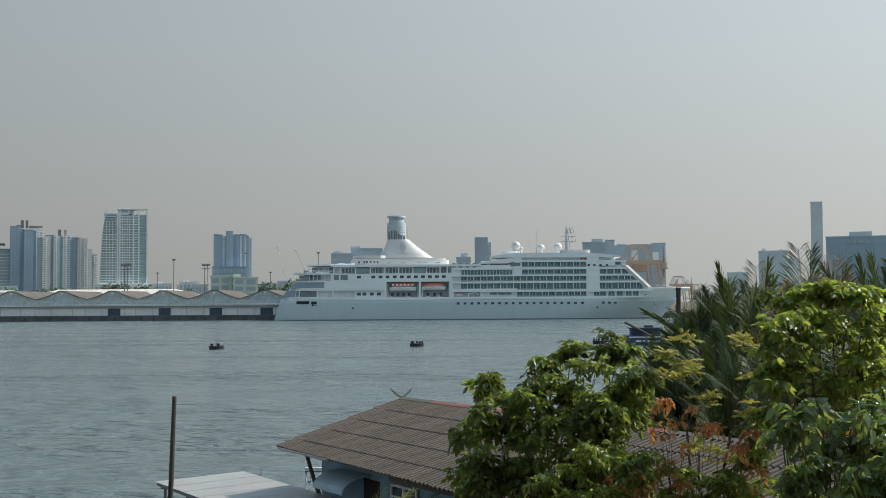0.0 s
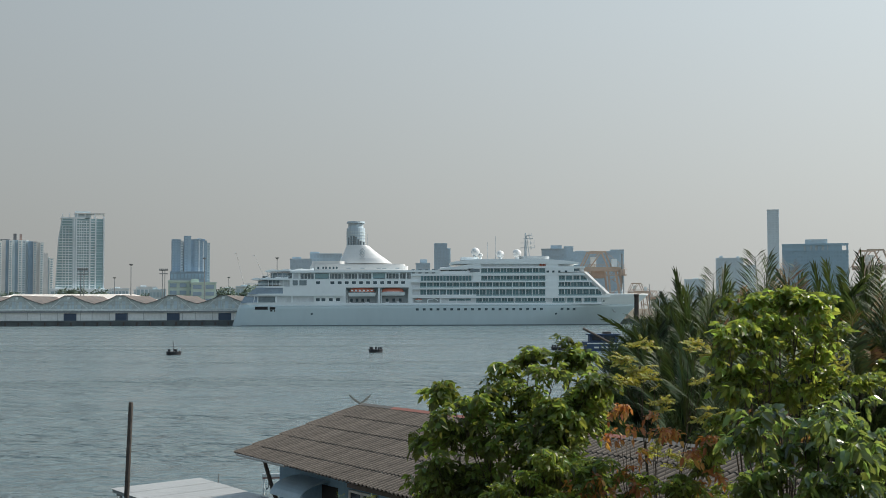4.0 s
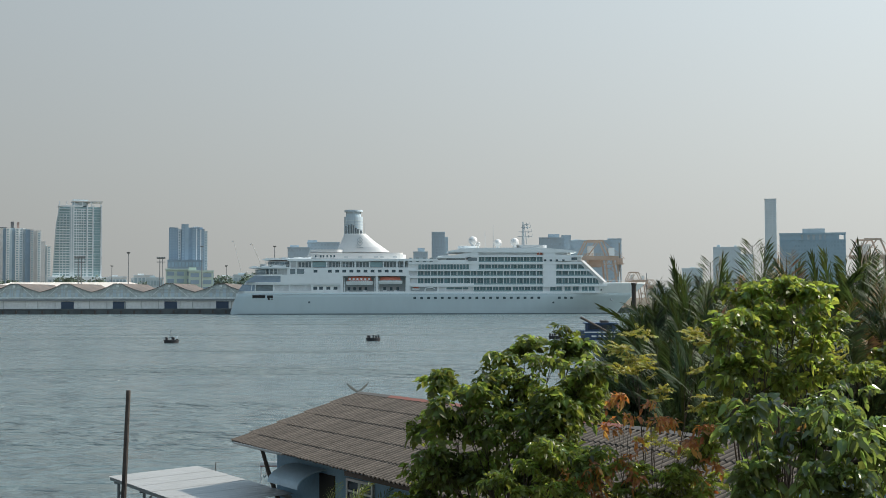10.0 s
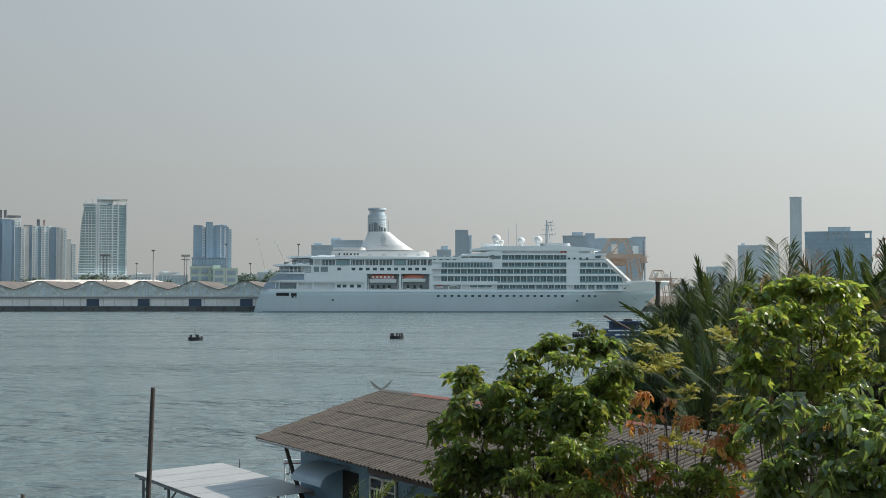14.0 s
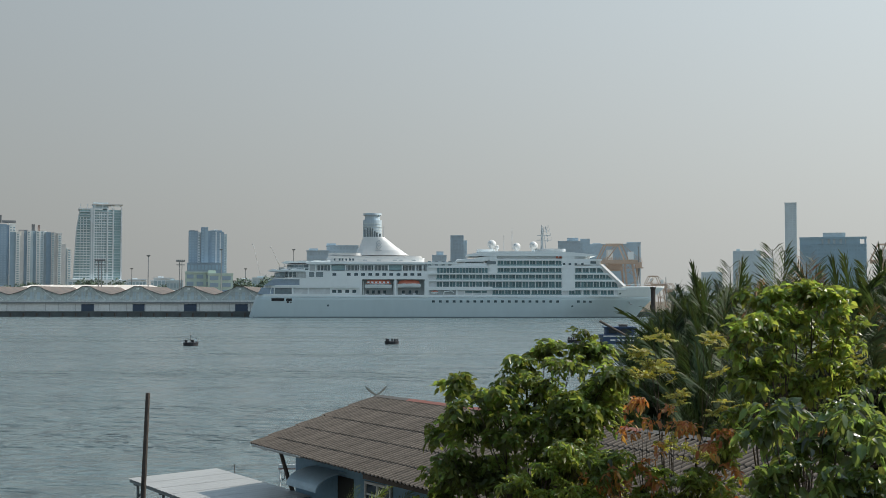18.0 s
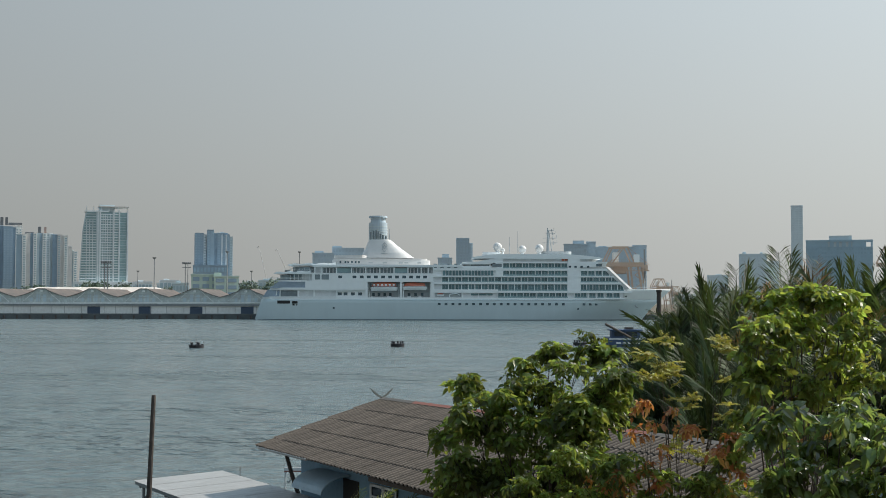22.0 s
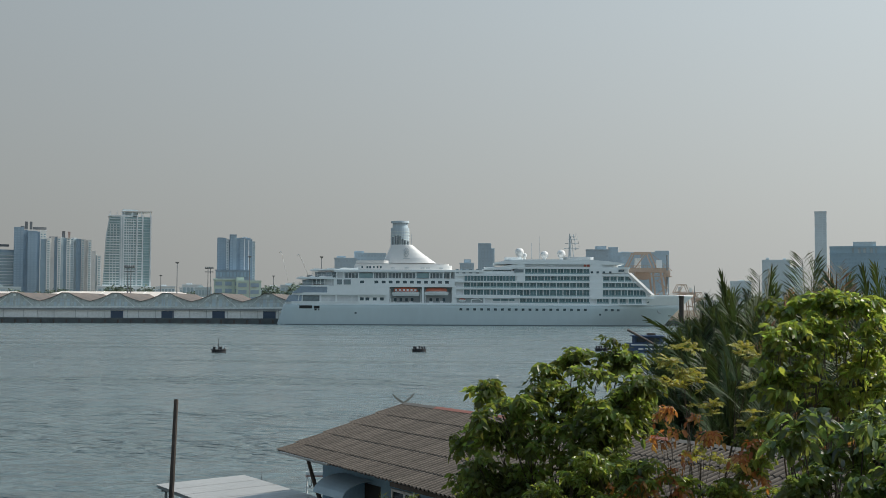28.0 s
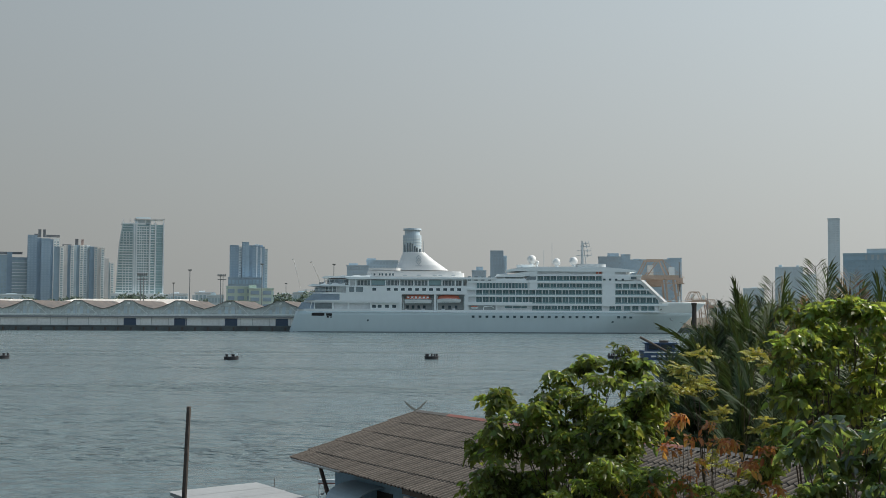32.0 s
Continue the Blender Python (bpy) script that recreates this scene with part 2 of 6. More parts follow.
ZINC = mat("zinc_sheet", (0.325, 0.326, 0.322), 0.5, metal=0.0, size=0.6, vary=0.1)
WOOD_DARK = mat("weathered_wood", (0.095, 0.078, 0.068), 0.9, size=2, vary=0.3, bump=0.4, stretch=(1, 1, 0.15))
POLE = mat("pole_wood", (0.062, 0.052, 0.046), 0.9, size=2.5, vary=0.6, bump=0.5, stretch=(1, 1, 0.25))
WHITE_FRAME = mat("white_frame", (0.75, 0.76, 0.75), 0.5)
DARK_GLASS = mat("dark_glass", (0.03, 0.04, 0.05), 0.1)
DARK = mat("dark_opening", (0.03, 0.03, 0.03), 0.9)
BUOY = mat("buoy_steel", (0.035, 0.035, 0.04), 0.6)
BARGE = mat("barge_blue", (0.04, 0.075, 0.15), 0.6)
BARK = mat("bark", (0.07, 0.055, 0.04), 0.95, size=5, vary=0.35, bump=0.6)
LEAF = mat("leaf_green", (0.092, 0.124, 0.042), 0.34, size=1.5, vary=0.35, rand=0.8, leaf=0.52, spec=0.28)
# Brighter copy of LEAF: the sunlit look is put into the leaf colour.
LEAF_LIT = mat("leaf_lit_green", (0.106, 0.144, 0.044), 0.34, size=1.5, vary=0.35, rand=0.75, leaf=0.55, spec=0.4)
LEAF_BROAD = mat("leaf_broad_green", (0.074, 0.104, 0.043), 0.25, size=1.5, vary=0.35, rand=0.75, leaf=0.5, spec=0.7)
LEAF_NEW = mat("leaf_yellow_green", (0.24, 0.24, 0.06), 0.5, size=2, vary=0.3, rand=0.3, leaf=0.30)
LEAF_RED = mat("leaf_orange", (0.27, 0.115, 0.048), 0.5, size=2, vary=0.3, rand=0.45, leaf=0.30)
PALM = mat("palm_frond", (0.044, 0.066, 0.030), 0.55, size=1, vary=0.4, rand=0.75, leaf=0.24, spec=0.22)
PALM_YOUNG = mat("palm_frond_young", (0.13, 0.17, 0.045), 0.5, size=1, vary=0.3, rand=0.4, leaf=0.35, spec=0.3)
PALM_DRY = mat("palm_frond_dry", (0.21, 0.125, 0.06), 0.7, size=1, vary=0.4, rand=0.3, leaf=0.2)


# ---- mesh tools ----
class Geo:
    """Collects faces for one mesh."""

    def __init__(self):
        self.v, self.f = [], []

    def add(self, verts, faces):
        k = len(self.v)
        self.v += [tuple(p) for p in verts]
        self.f += [[i + k for i in f] for f in faces]
        return self

    def box(self, x0, x1, y0, y1, z0, z1, m=None):
        vs = [Vector((x, y, z)) for z in (z0, z1) for y in (y0, y1) for x in (x0, x1)]
        if m:
            vs = [m @ p for p in vs]
        return self.add(vs, [(0, 2, 3, 1), (4, 5, 7, 6), (0, 1, 5, 4), (2, 6, 7, 3), (0, 4, 6, 2), (1, 3, 7, 5)])

    def tube(self, p, q, r0, r1=None, n=8):
        p, q = Vector(p), Vector(q)
        r1 = r0 if r1 is None else r1
        w = (q - p).normalized()
        a = w.orthogonal().normalized()
        b = w.cross(a)
        vs = []
        for c, r in ((p, r0), (q, r1)):
            vs += [c + (a * math.cos(6.28319 * i / n) + b * math.sin(6.28319 * i / n)) * r for i in range(n)]
        return self.add(vs, [(i, (i + 1) % n, n + (i + 1) % n, n + i) for i in range(n)] + [list(range(n))[::-1], list(range(n, 2 * n))])

    def path(self, pts, rs, n=6):
        for i in range(len(pts) - 1):
            self.tube(pts[i], pts[i + 1], rs[i], rs[i + 1], n)
        return self

    def prism(self, outline, y0, y1):
        """An outline of (x, z) points pushed from y0 to y1."""
        n = len(outline)
        vs = [(x, y0, z) for x, z in outline] + [(x, y1, z) for x, z in outline]
        return self.add(vs, [list(range(n)), list(range(n, 2 * n))[::-1]] + [(i, n + i, n + (i + 1) % n, (i + 1) % n) for i in range(n)])

    def plan(self, outline, z0, z1):
        """An outline of (x, y) points pushed from z0 up to z1."""
        n = len(outline)
        vs = [(x, y, z0) for x, y in outline] + [(x, y, z1) for x, y in outline]
        return self.add(vs, [list(range(n))[::-1], list(range(n, 2 * n))] + [(i, (i + 1) % n, n + (i + 1) % n, n + i) for i in range(n)])

    def ball(self, c, r, nu=14, nv=8, sz=1.0):
        vs = [(c[0] + r * math.sin(math.pi * j / nv) * math.cos(6.28319 * i / nu), c[1] + r * math.sin(math.pi * j / nv) * math.sin(6.28319 * i / nu), c[2] + sz * r * math.cos(math.pi * j / nv)) for j in range(nv + 1) for i in range(nu)]
        return self.add(vs, [(j * nu + i, (j + 1) * nu + i, (j + 1) * nu + (i + 1) % nu, j * nu + (i + 1) % nu) for j in range(nv) for i in range(nu)])

    def mesh(self, name, material, smooth=False):
        me = bpy.data.meshes.new(name)
        me.from_pydata(self.v, [], self.f)
        me.materials.append(material)
        bm = bmesh.new()
        bm.from_mesh(me)
        if len(bm.faces) < 60000:
            bmesh.ops.recalc_face_normals(bm, faces=bm.faces)
        bm.to_mesh(me)
        bm.free()
        if smooth:
            me.polygons.foreach_set("use_smooth", [True] * len(me.polygons))
        return me


def part(name, geo, material, parent, label="", smooth=False, at=None):
    me = geo if isinstance(geo, bpy.types.Mesh) else geo.mesh(name, material, smooth)
    ob = new(name, me)
    ob.parent = parent
    if at is not None:
        ob.matrix_local = at if isinstance(at, Matrix) else Matrix.Translation(at)
    return tagged(ob, label)


def thing(name, label, category, m=None, group="", kind=""):
    ob = new(name)
    ob.empty_display_size = 0.3
    if m is not None:
        ob.matrix_world = m
    return tagged(ob, label, category, group, kind)


def survey(a, b, d):
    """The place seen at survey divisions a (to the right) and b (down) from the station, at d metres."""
    return Vector(((a - 784) * d / DIV, d, EYE + (520 - b) * d / DIV))


# ---- river, banks ----
def build_ground():
    """One sheet: near bank, river bed, far bank out to the horizon."""
    xs = [-4500, -300, -80, -40, -20, -12, -8, -5, -2, 2, 8, 16, 30, 60, 120, 400, 4500]
    edge = [30, 30, 32, 33, 34, 35, 36, 38, 42, 47, 52, 55, 57, 60, 64, 60, 60]
    g = Geo()
    rows = []
    for x, e in zip(xs, edge):
        rows.append([(x, -900, 1.3), (x, e - 14, 1.3), (x, e - 6, 1.1), (x, e - 2, 0.5), (x, e + 1, -0.5), (x, e + 14, -3), (x, 560, -6), (x, 594, -5), (x, 597.5, 1.7), (x, 900, 1.9), (x, 4700, 2.2)])
    n = len(rows[0])
    vs = [p for r in rows for p in r]
    g.add(vs, [(i * n + j, (i + 1) * n + j, (i + 1) * n + j + 1, i * n + j + 1) for i in range(len(xs) - 1) for j in range(n - 1)])
    return tagged(new("ground", g.mesh("ground", EARTH)), "muddy brown earth of both river banks", "ground", kind="structure")


def build_water():
    g = Geo()
    g.add([(-4000, 20, 0), (4000, 20, 0), (4000, 599, 0), (-4000, 599, 0)], [(0, 1, 2, 3)])
    return tagged(new("water", g.mesh("water", WATER)), "grey-green rippled river water with pale calm streaks", "river", kind="structure")


def build_sky_block():
    """An unseen plain wall added at the camera's back to keep skylight off the garden."""
    g = Geo().box(-22, 26, -3.0, -0.8, 0.8, 14.0)
    return tagged(new("wall_sky_block", g.mesh("wall_sky_block", SKY_BLOCK_WALL)), "unseen plain concrete wall added behind the camera to block skylight", "wall", kind="structure")


build_sky_block()
ground = build_ground()
water = build_water()

# ---- the cruise ship; its side view is drawn in units of 8.46 cm ----
K = 0.08463


def dx(a):
    return a * K - 87.34


def dz(b):
    return (634.5 - b) * K


def hull_half(x, z):
    """Half breadth of the hull at x along it and z over the water."""
    t = max(0.0, min(1.0, z / 14))
    stem = 90.5 + 13.6 * t ** 1.15
    stern = -85.9 + 4.6 * t
    s = max(0.0, min(1.0, (stem - x) / (52 - 16 * t)))
    w = 12.5 * (1 - (1 - s) ** (2.0 + 0.8 * t))
    q = max(0.0, min(1.0, (x - stern) / 9.0))
    return max(0.02, w * (0.55 + 0.45 * math.sqrt(max(0.0, 1 - (1 - q) ** 2))))


def loft_hull(z0, z1, x0, top=None):
    """The shell between two heights from x0 to the stem."""
    g = Geo()
    nz, nx = 6, 60
    for side in (-1, 1):
        vs = []
        for j in range(nz + 1):
            z = z0 + (z1 - z0) * j / nz
            t = max(0.0, min(1.0, z / 14))
            a = max(x0, -85.9 + 4.6 * t) if x0 > -86 else -85.9 + 4.6 * t
            e = 90.5 + 13.6 * t ** 1.15
            for i in range(nx + 1):
                s = i / nx
                x = a + (e - a) * (s + 0.08 * math.sin(2 * math.pi * s) * -1)
                vs.append((x, side * hull_half(x, z), z))
        w = nx + 1
        g.add(vs, [(j * w + i, j * w + i + 1, (j + 1) * w + i + 1, (j + 1) * w + i) for j in range(nz) for i in range(nx)])
    k = (nz + 1) * (nx + 1)
    w = nx + 1
    # transom and deck
    g.f += [[j * w, (j + 1) * w, k + (j + 1) * w, k + j * w] for j in range(nz)]
    g.f += [[nz * w + i, nz * w + i + 1, k + nz * w + i + 1, k + nz * w + i] for i in range(nx)]
    return g


def slab(a0, a1, b0, b1, half=12.3, aft=0.0, fore=0.0, geo=None):
    """A deck or deckhouse between drawing stations, rounded over the given lengths at its ends."""
    g = geo or Geo()
    x0, x1 = dx(a0), dx(a1)
    n = 20
    pts = []
    for i in range(n + 1):
        s = i / n
        s = 0.5 - 0.5 * math.cos(math.pi * s)
        x = x0 + (x1 - x0) * s
        w = half
        if aft:
            q = min(1.0, (x - x0) / aft)
            w *= 0.5 + 0.5 * math.sqrt(max(0.0, 1 - (1 - q) ** 2))
        if fore:
            q = min(1.0, (x1 - x) / fore)
            w *= 0.35 + 0.65 * math.sqrt(max(0.0, 1 - (1 - q) ** 2))
        pts.append((x, w))
    out = [(x, -w) for x, w in pts] + [(x, w) for x, w in reversed(pts)]
    return g.plan(out, dz(b1), dz(b0))


def build_ship():
    ship = thing("cruise_ship", "white cruise ship with balconies moored along the far quay", "ship", Matrix.Translation((0, 582.5, 0)))
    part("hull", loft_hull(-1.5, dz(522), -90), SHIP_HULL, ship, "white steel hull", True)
    part("boot_stripe", loft_hull_band(), BOOT, ship, "grey waterline stripe", True)
    part("bow_bulwark", loft_hull(dz(522), dz(467), dx(1988)), SHIP_WHITE, ship, "", True)
    # white bands and decks
    for k, (a0, a1, b0, b1, aft) in enumerate(((58, 1990, 513, 522, 9), (92, 625, 470, 476, 9), (968, 1320, 470, 478, 0), (798, 810, 425, 520, 0), (960, 980, 425, 520, 0), (614, 626, 425, 520, 0), (975, 2030, 477, 488, 0), (295, 625, 425, 470, 0), (975, 1994, 432, 442, 0), (330, 975, 386, 427, 0), (620, 975, 422, 431, 0),
                                (975, 1948, 397, 405, 0), (975, 1900, 358, 370, 0), (330, 1130, 340, 351, 0), (1320, 1900, 322, 331, 0), (142, 300, 422, 431, 9), (98, 300, 462, 470, 9), (165, 345, 382, 390, 8), (66, 470, 509, 514, 9))):
        part("deck_band", slab(a0, a1, b0, b1, 12.30 + 0.013 * k, aft), SHIP_WHITE, ship)
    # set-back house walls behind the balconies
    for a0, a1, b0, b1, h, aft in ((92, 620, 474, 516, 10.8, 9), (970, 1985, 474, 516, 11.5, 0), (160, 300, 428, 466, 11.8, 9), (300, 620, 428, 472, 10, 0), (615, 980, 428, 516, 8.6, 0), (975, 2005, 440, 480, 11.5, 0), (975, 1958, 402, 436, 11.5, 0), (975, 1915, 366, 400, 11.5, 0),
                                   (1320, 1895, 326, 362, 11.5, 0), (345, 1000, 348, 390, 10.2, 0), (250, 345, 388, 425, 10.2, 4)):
        part("house_wall", slab(a0, a1, b0, b1, h, aft), SHIP_DARK if a0 == 615 else SHIP_RECESS_SHADE, ship)
    # plain white block that breaks the rows of balconies
    part("stair_block", slab(1690, 1755, 303, 490, 12.4), SHIP_WHITE, ship)
    part("stair_block", slab(1305, 1345, 303, 405, 12.4), SHIP_WHITE, ship)
    # raked front
    for side in (-1, 1):
        edge = [(dx(1892), side * 12.62, dz(350)), (dx(1908), side * 12.0, dz(350)), (dx(2032), side * 12.0, dz(467)), (dx(2016), side * 12.62, dz(467))]
        part("raked_corner", Geo().add(edge + [(x - 2.0, y * 0.97, z) for x, y, z in edge], [(0, 1, 2, 3), (7, 6, 5, 4), (0, 4, 5, 1), (1, 5, 6, 2), (2, 6, 7, 3), (3, 7, 4, 0)]), SHIP_DIMMED, ship, "sunlit white raked corner of the front")
    part("raked_front", Geo().prism([(dx(1880), dz(350)), (dx(1910), dz(350)), (dx(2034), dz(467)), (dx(2000), dz(467))], -11.4, 11.4), SHIP_WHITE, ship)
    part("bridge", slab(1755, 1905, 328, 352, 12.6, 0, 6), SHIP_WHITE, ship)
    part("bridge_window", slab(1840, 1893, 334, 347, 12.75, 0, 4), SHIP_GLASS, ship, "dark bridge window")
    # balconies
    sq = Geo().box(-0.85, 0.85, -0.04, 0.04, -0.6, 0.6).mesh("window", SHIP_GLASS)
    door = Geo().box(-0.6, 0.6, -0.06, 0.06, 0, 1.9).mesh("balcony_door", CABIN_GLASS)
    wall = Geo().box(-0.13, 0.13, -0.4, 0.4, 0, 1).mesh("partition", SHIP_WHITE)
    rail = Geo().box(-1.42, 1.42, -0.03, 0.03, 0, 0.6).mesh("railing", RAIL_GLASS)
    for b0, b1, spans in ((330, 358, ((1345, 1688),)), (370, 397, ((1345, 1688), (1757, 1912))), (405, 432, ((1020, 1688), (1757, 1955))), (442, 477, ((1020, 1688), (1757, 1986))),
                          (488, 514, ((1318, 1520), (1526, 1688), (1725, 1790), (1798, 1885), (1892, 1966)))):
        h = (b1 - b0) * K
        for a0, a1 in spans:
            n = max(1, round((a1 - a0) / 35))
            for i in range(n + 1):
                a = a0 + (a1 - a0) * i / n
                part("partition", wall, None, ship, at=Matrix.Translation((dx(a), -11.9, dz(b1))) @ Matrix.Diagonal((1, 1, h, 1)))
                if i < n:
                    c = a0 + (a1 - a0) * (i + 0.5) / n
                    for o in (-0.66, 0.66):
                        part("balcony_door", door, None, ship, at=Matrix.Translation((dx(c) + o, -11.55, dz(b1))) @ Matrix.Diagonal((1, 1, h / 2.0, 1)))
                    part("railing", rail, None, ship, at=Matrix.Translation((dx(c), -12.28, dz(b1))))
    # upper promenade: tall glazing with posts
    pane = Geo().box(-0.55, 0.55, -0.05, 0.05, 0, 2.2).mesh("window_pane", PROM_GLASS)
    post = Geo().box(-0.25, 0.25, -0.4, 0.4, 0, 2.8).mesh("deck_post", SHIP_WHITE)
    for a in (345, 380, 460, 540, 614, 689, 766, 840, 912, 950, 975):
        part("deck_post", post, None, ship, at=(dx(a), -11.9, dz(386)))
    a = 395
    while a < 970:
        if not (462 < a < 538 or 768 < a < 838):
            part("window_pane", pane, None, ship, at=(dx(a), -10.3, dz(383)))
        a += 18
    for a0, a1 in ((464, 536), (770, 836)):
        part("window_blind", slab(a0, a1, 356, 383, 11.6), RAIL_GLASS, ship, "pale grey window blind")
    pale = Geo().box(-0.55, 0.55, -0.05, 0.05, 0, 2.2).mesh("window_pane", CABIN_GLASS)
    a = 1032
    while a < 1300:
        part("window_pane", pale, None, ship, at=(dx(a), -12.2, dz(396)))
        a += 17
    for a in range(985, 1120, 36):
        part("window_pane", pane, None, ship, at=Matrix.Translation((dx(a), -12.0, dz(357))) @ Matrix.Diagonal((1.3, 1, 0.9, 1)))
    part("promenade_wall", slab(975, 1310, 345, 400, 11.9), SHIP_WHITE, ship)
    # small square windows
    for a in (480, 556, 595, 632, 670, 708, 745, 782, 820, 857, 894, 931):
        part("window", sq, None, ship, at=(dx(a), -12.38, dz(405)))
    for a in (1700, 1730, 1762, 1797):
        part("window", sq, None, ship, at=Matrix.Translation((dx(a), -12.62, dz(349))) @ Matrix.Diagonal((0.6, 1, 0.7, 1)))
    port = Geo().box(-0.62, 0.62, -0.05, 0.05, -0.5, 0.5).mesh("porthole", SHIP_GLASS)
    for a in [1006 + 36.6 * i for i in range(19)] + [1775, 1808, 1840]:
        x = dx(a)
        lean = math.degrees(math.atan2(hull_half(x - 0.6, 7.3) - hull_half(x + 0.6, 7.3), 1.2))
        part("porthole", port, None, ship, at=Matrix.Translation((x, -hull_half(x, 7.3) - 0.05, dz(548))) @ pose(0, 0, 0, 0, 0, lean))
    for a, b in ((447, 570), (1743, 573), (2000, 505)):
        x = dx(a)
        part("porthole", port, None, ship, at=Matrix.Translation((x, -hull_half(x, dz(b)) - 0.02, dz(b))) @ Matrix.Diagonal((0.7, 1, 0.8, 1)))
    for a0, a1, b0, b1 in ((147, 215, 531, 547), (225, 255, 533, 547), (228, 240, 548, 557), (247, 254, 550, 557)):
        x0, x1 = dx(a0), dx(a1)
        g = Geo()
        zs = (dz(b1), dz(b0))
        g.add([(x0, -hull_half(x0, zs[0]) - 0.06, zs[0]), (x1, -hull_half(x1, zs[0]) - 0.06, zs[0]), (x1, -hull_half(x1, zs[1]) - 0.06, zs[1]), (x0, -hull_half(x0, zs[1]) - 0.06, zs[1]),
               (x0, -hull_half(x0, zs[0]) + 0.3, zs[0]), (x1, -hull_half(x1, zs[0]) + 0.3, zs[0]), (x1, -hull_half(x1, zs[1]) + 0.3, zs[1]), (x0, -hull_half(x0, zs[1]) + 0.3, zs[1])],
              [(0, 1, 2, 3), (4, 5, 6, 7), (0, 1, 5, 4), (2, 3, 7, 6), (0, 3, 7, 4), (1, 2, 6, 5)])
        part("mooring_port", g, DARK, ship, "dark mooring opening")
    # lower aft openings
    for a in (160, 258, 342, 461, 614, 804, 972, 1130):
        part("deck_post", Geo().box(-0.35, 0.35, -0.5, 0.5, 0, 3.6), SHIP_WHITE, ship, at=(dx(a), -11.75 if a > 200 else -9.8, dz(516)))
    for a in (478, 508, 547, 585):
        part("window", sq, None, ship, at=Matrix.Translation((dx(a), -11.2, dz(495))) @ Matrix.Diagonal((1.0, 1, 1.1, 1)))
    part("house_wall", slab(461, 614, 476, 514, 11.15), SHIP_WHITE, ship)
    raked = Geo().prism([(dx(68), dz(511)), (dx(90), dz(477)), (dx(158), dz(477)), (dx(158), dz(511))], -10.9, 10.9)
    part("window_pane", raked, STERN_GLASS, ship, "blue-grey raked stern window")
    part("window_pane", slab(164, 254, 478, 509, 11.3), PROM_GLASS, ship)
    raked = Geo().prism([(dx(106), dz(464)), (dx(152), dz(430)), (dx(297), dz(430)), (dx(297), dz(464))], -12.0, 12.0)
    part("glass_screen", raked, STERN_GLASS, ship, "pale blue-grey raked glass screen")
    # after deck under the awnings: dark glazing, posts, rails
    for a0, a1, b0, b1, h in ((346, 373, 392, 419, 12.5), (382, 420, 392, 419, 12.5), (205, 332, 391, 417, 9.6)):
        part("window_pane", slab(a0, a1, b0, b1, h, 4 if a0 < 300 else 0), PROM_GLASS, ship)
    for a in range(215, 335, 20):
        part("deck_post", Geo().box(-0.12, 0.12, -0.15, 0.15, 0, 2.5), SHIP_WHITE, ship, at=(dx(a), -10.2, dz(420)))
    for a0, a1, b, h in ((175, 345, 374, 10.6), (95, 300, 414, 11.2), (96, 160, 462, 10.0)):
        for lift in (0.0, 0.5):
            part("rail", Geo().box(dx(a0), dx(a1), -h - 0.04, -h + 0.04, dz(b) + lift, dz(b) + lift + 0.09), SHIP_WHITE, ship)
    for i in range(5):
        part("stern_frame", Geo().tube((dx(70 + 22 * i), -8.9 - 0.55 * i, dz(514)), (dx(90 + 18 * i), -9.2 - 0.75 * i, dz(474)), 0.22, 0.22, 6), SHIP_WHITE, ship)
    for a in (648, 742, 850, 905):
        part("deck_locker", Geo().box(-0.5 - 0.3 * (a % 4), 0.5, -0.4, 0.4, 0, 0.5 + 0.15 * (a % 3)), SHIP_RECESS_SHADE, ship, at=(dx(a), -10.2, dz(514)))
    for a in (655, 685, 715, 745, 845, 880, 915):
        part("window", sq, None, ship, at=Matrix.Translation((dx(a), -8.66, dz(498))) @ Matrix.Diagonal((0.7, 1, 1.2, 1)))
    # open boat bays forward of the lifeboats
    # dark sheet that stands in for the shade inside the recess
    part("boat_bay", slab(986, 1124, 488, 512, 11.6), SHIP_DARK, ship, "shaded recess of a boat bay")
    part("bay_window_band", slab(1175, 1290, 492, 502, 11.65), CABIN_GLASS, ship)
    part("tender_beam", Geo().box(dx(1150), dx(1300), -12.5, -12.2, dz(488), dz(485)), SHIP_WHITE, ship)
    for a in (1170, 1215, 1260):
        part("bay_post", Geo().box(-0.12, 0.12, -0.15, 0.15, 0, 2.2), SHIP_WHITE, ship, at=(dx(a), -12.1, dz(513)))
    part("boat_crane", Geo().path([Vector((dx(1060), -12.1, dz(512))), Vector((dx(1062), -12.1, dz(496))), Vector((dx(1100), -12.1, dz(492))), Vector((dx(1116), -12.1, dz(502)))], [0.25, 0.25, 0.22, 0.18], 6), SHIP_WHITE, ship, "white folding boat crane")
    # anchor pocket, hull marks and the knuckle line
    part("anchor", Geo().path([Vector((0, 0, 0.9)), Vector((0.4, 0, 0)), Vector((1.5, 0, -0.5))], [0.25, 0.35, 0.2], 6), SHIP_GREY, ship, at=(dx(2056), -hull_half(dx(2056), 7.5) - 0.2, dz(560)))
    part("knuckle", Geo().path([Vector((dx(60 + 60 * i), -hull_half(dx(60 + 60 * i), 9.3) - 0.06, dz(526))) for i in range(34)], [0.1] * 34, 5), SHIP_WHITE, ship)
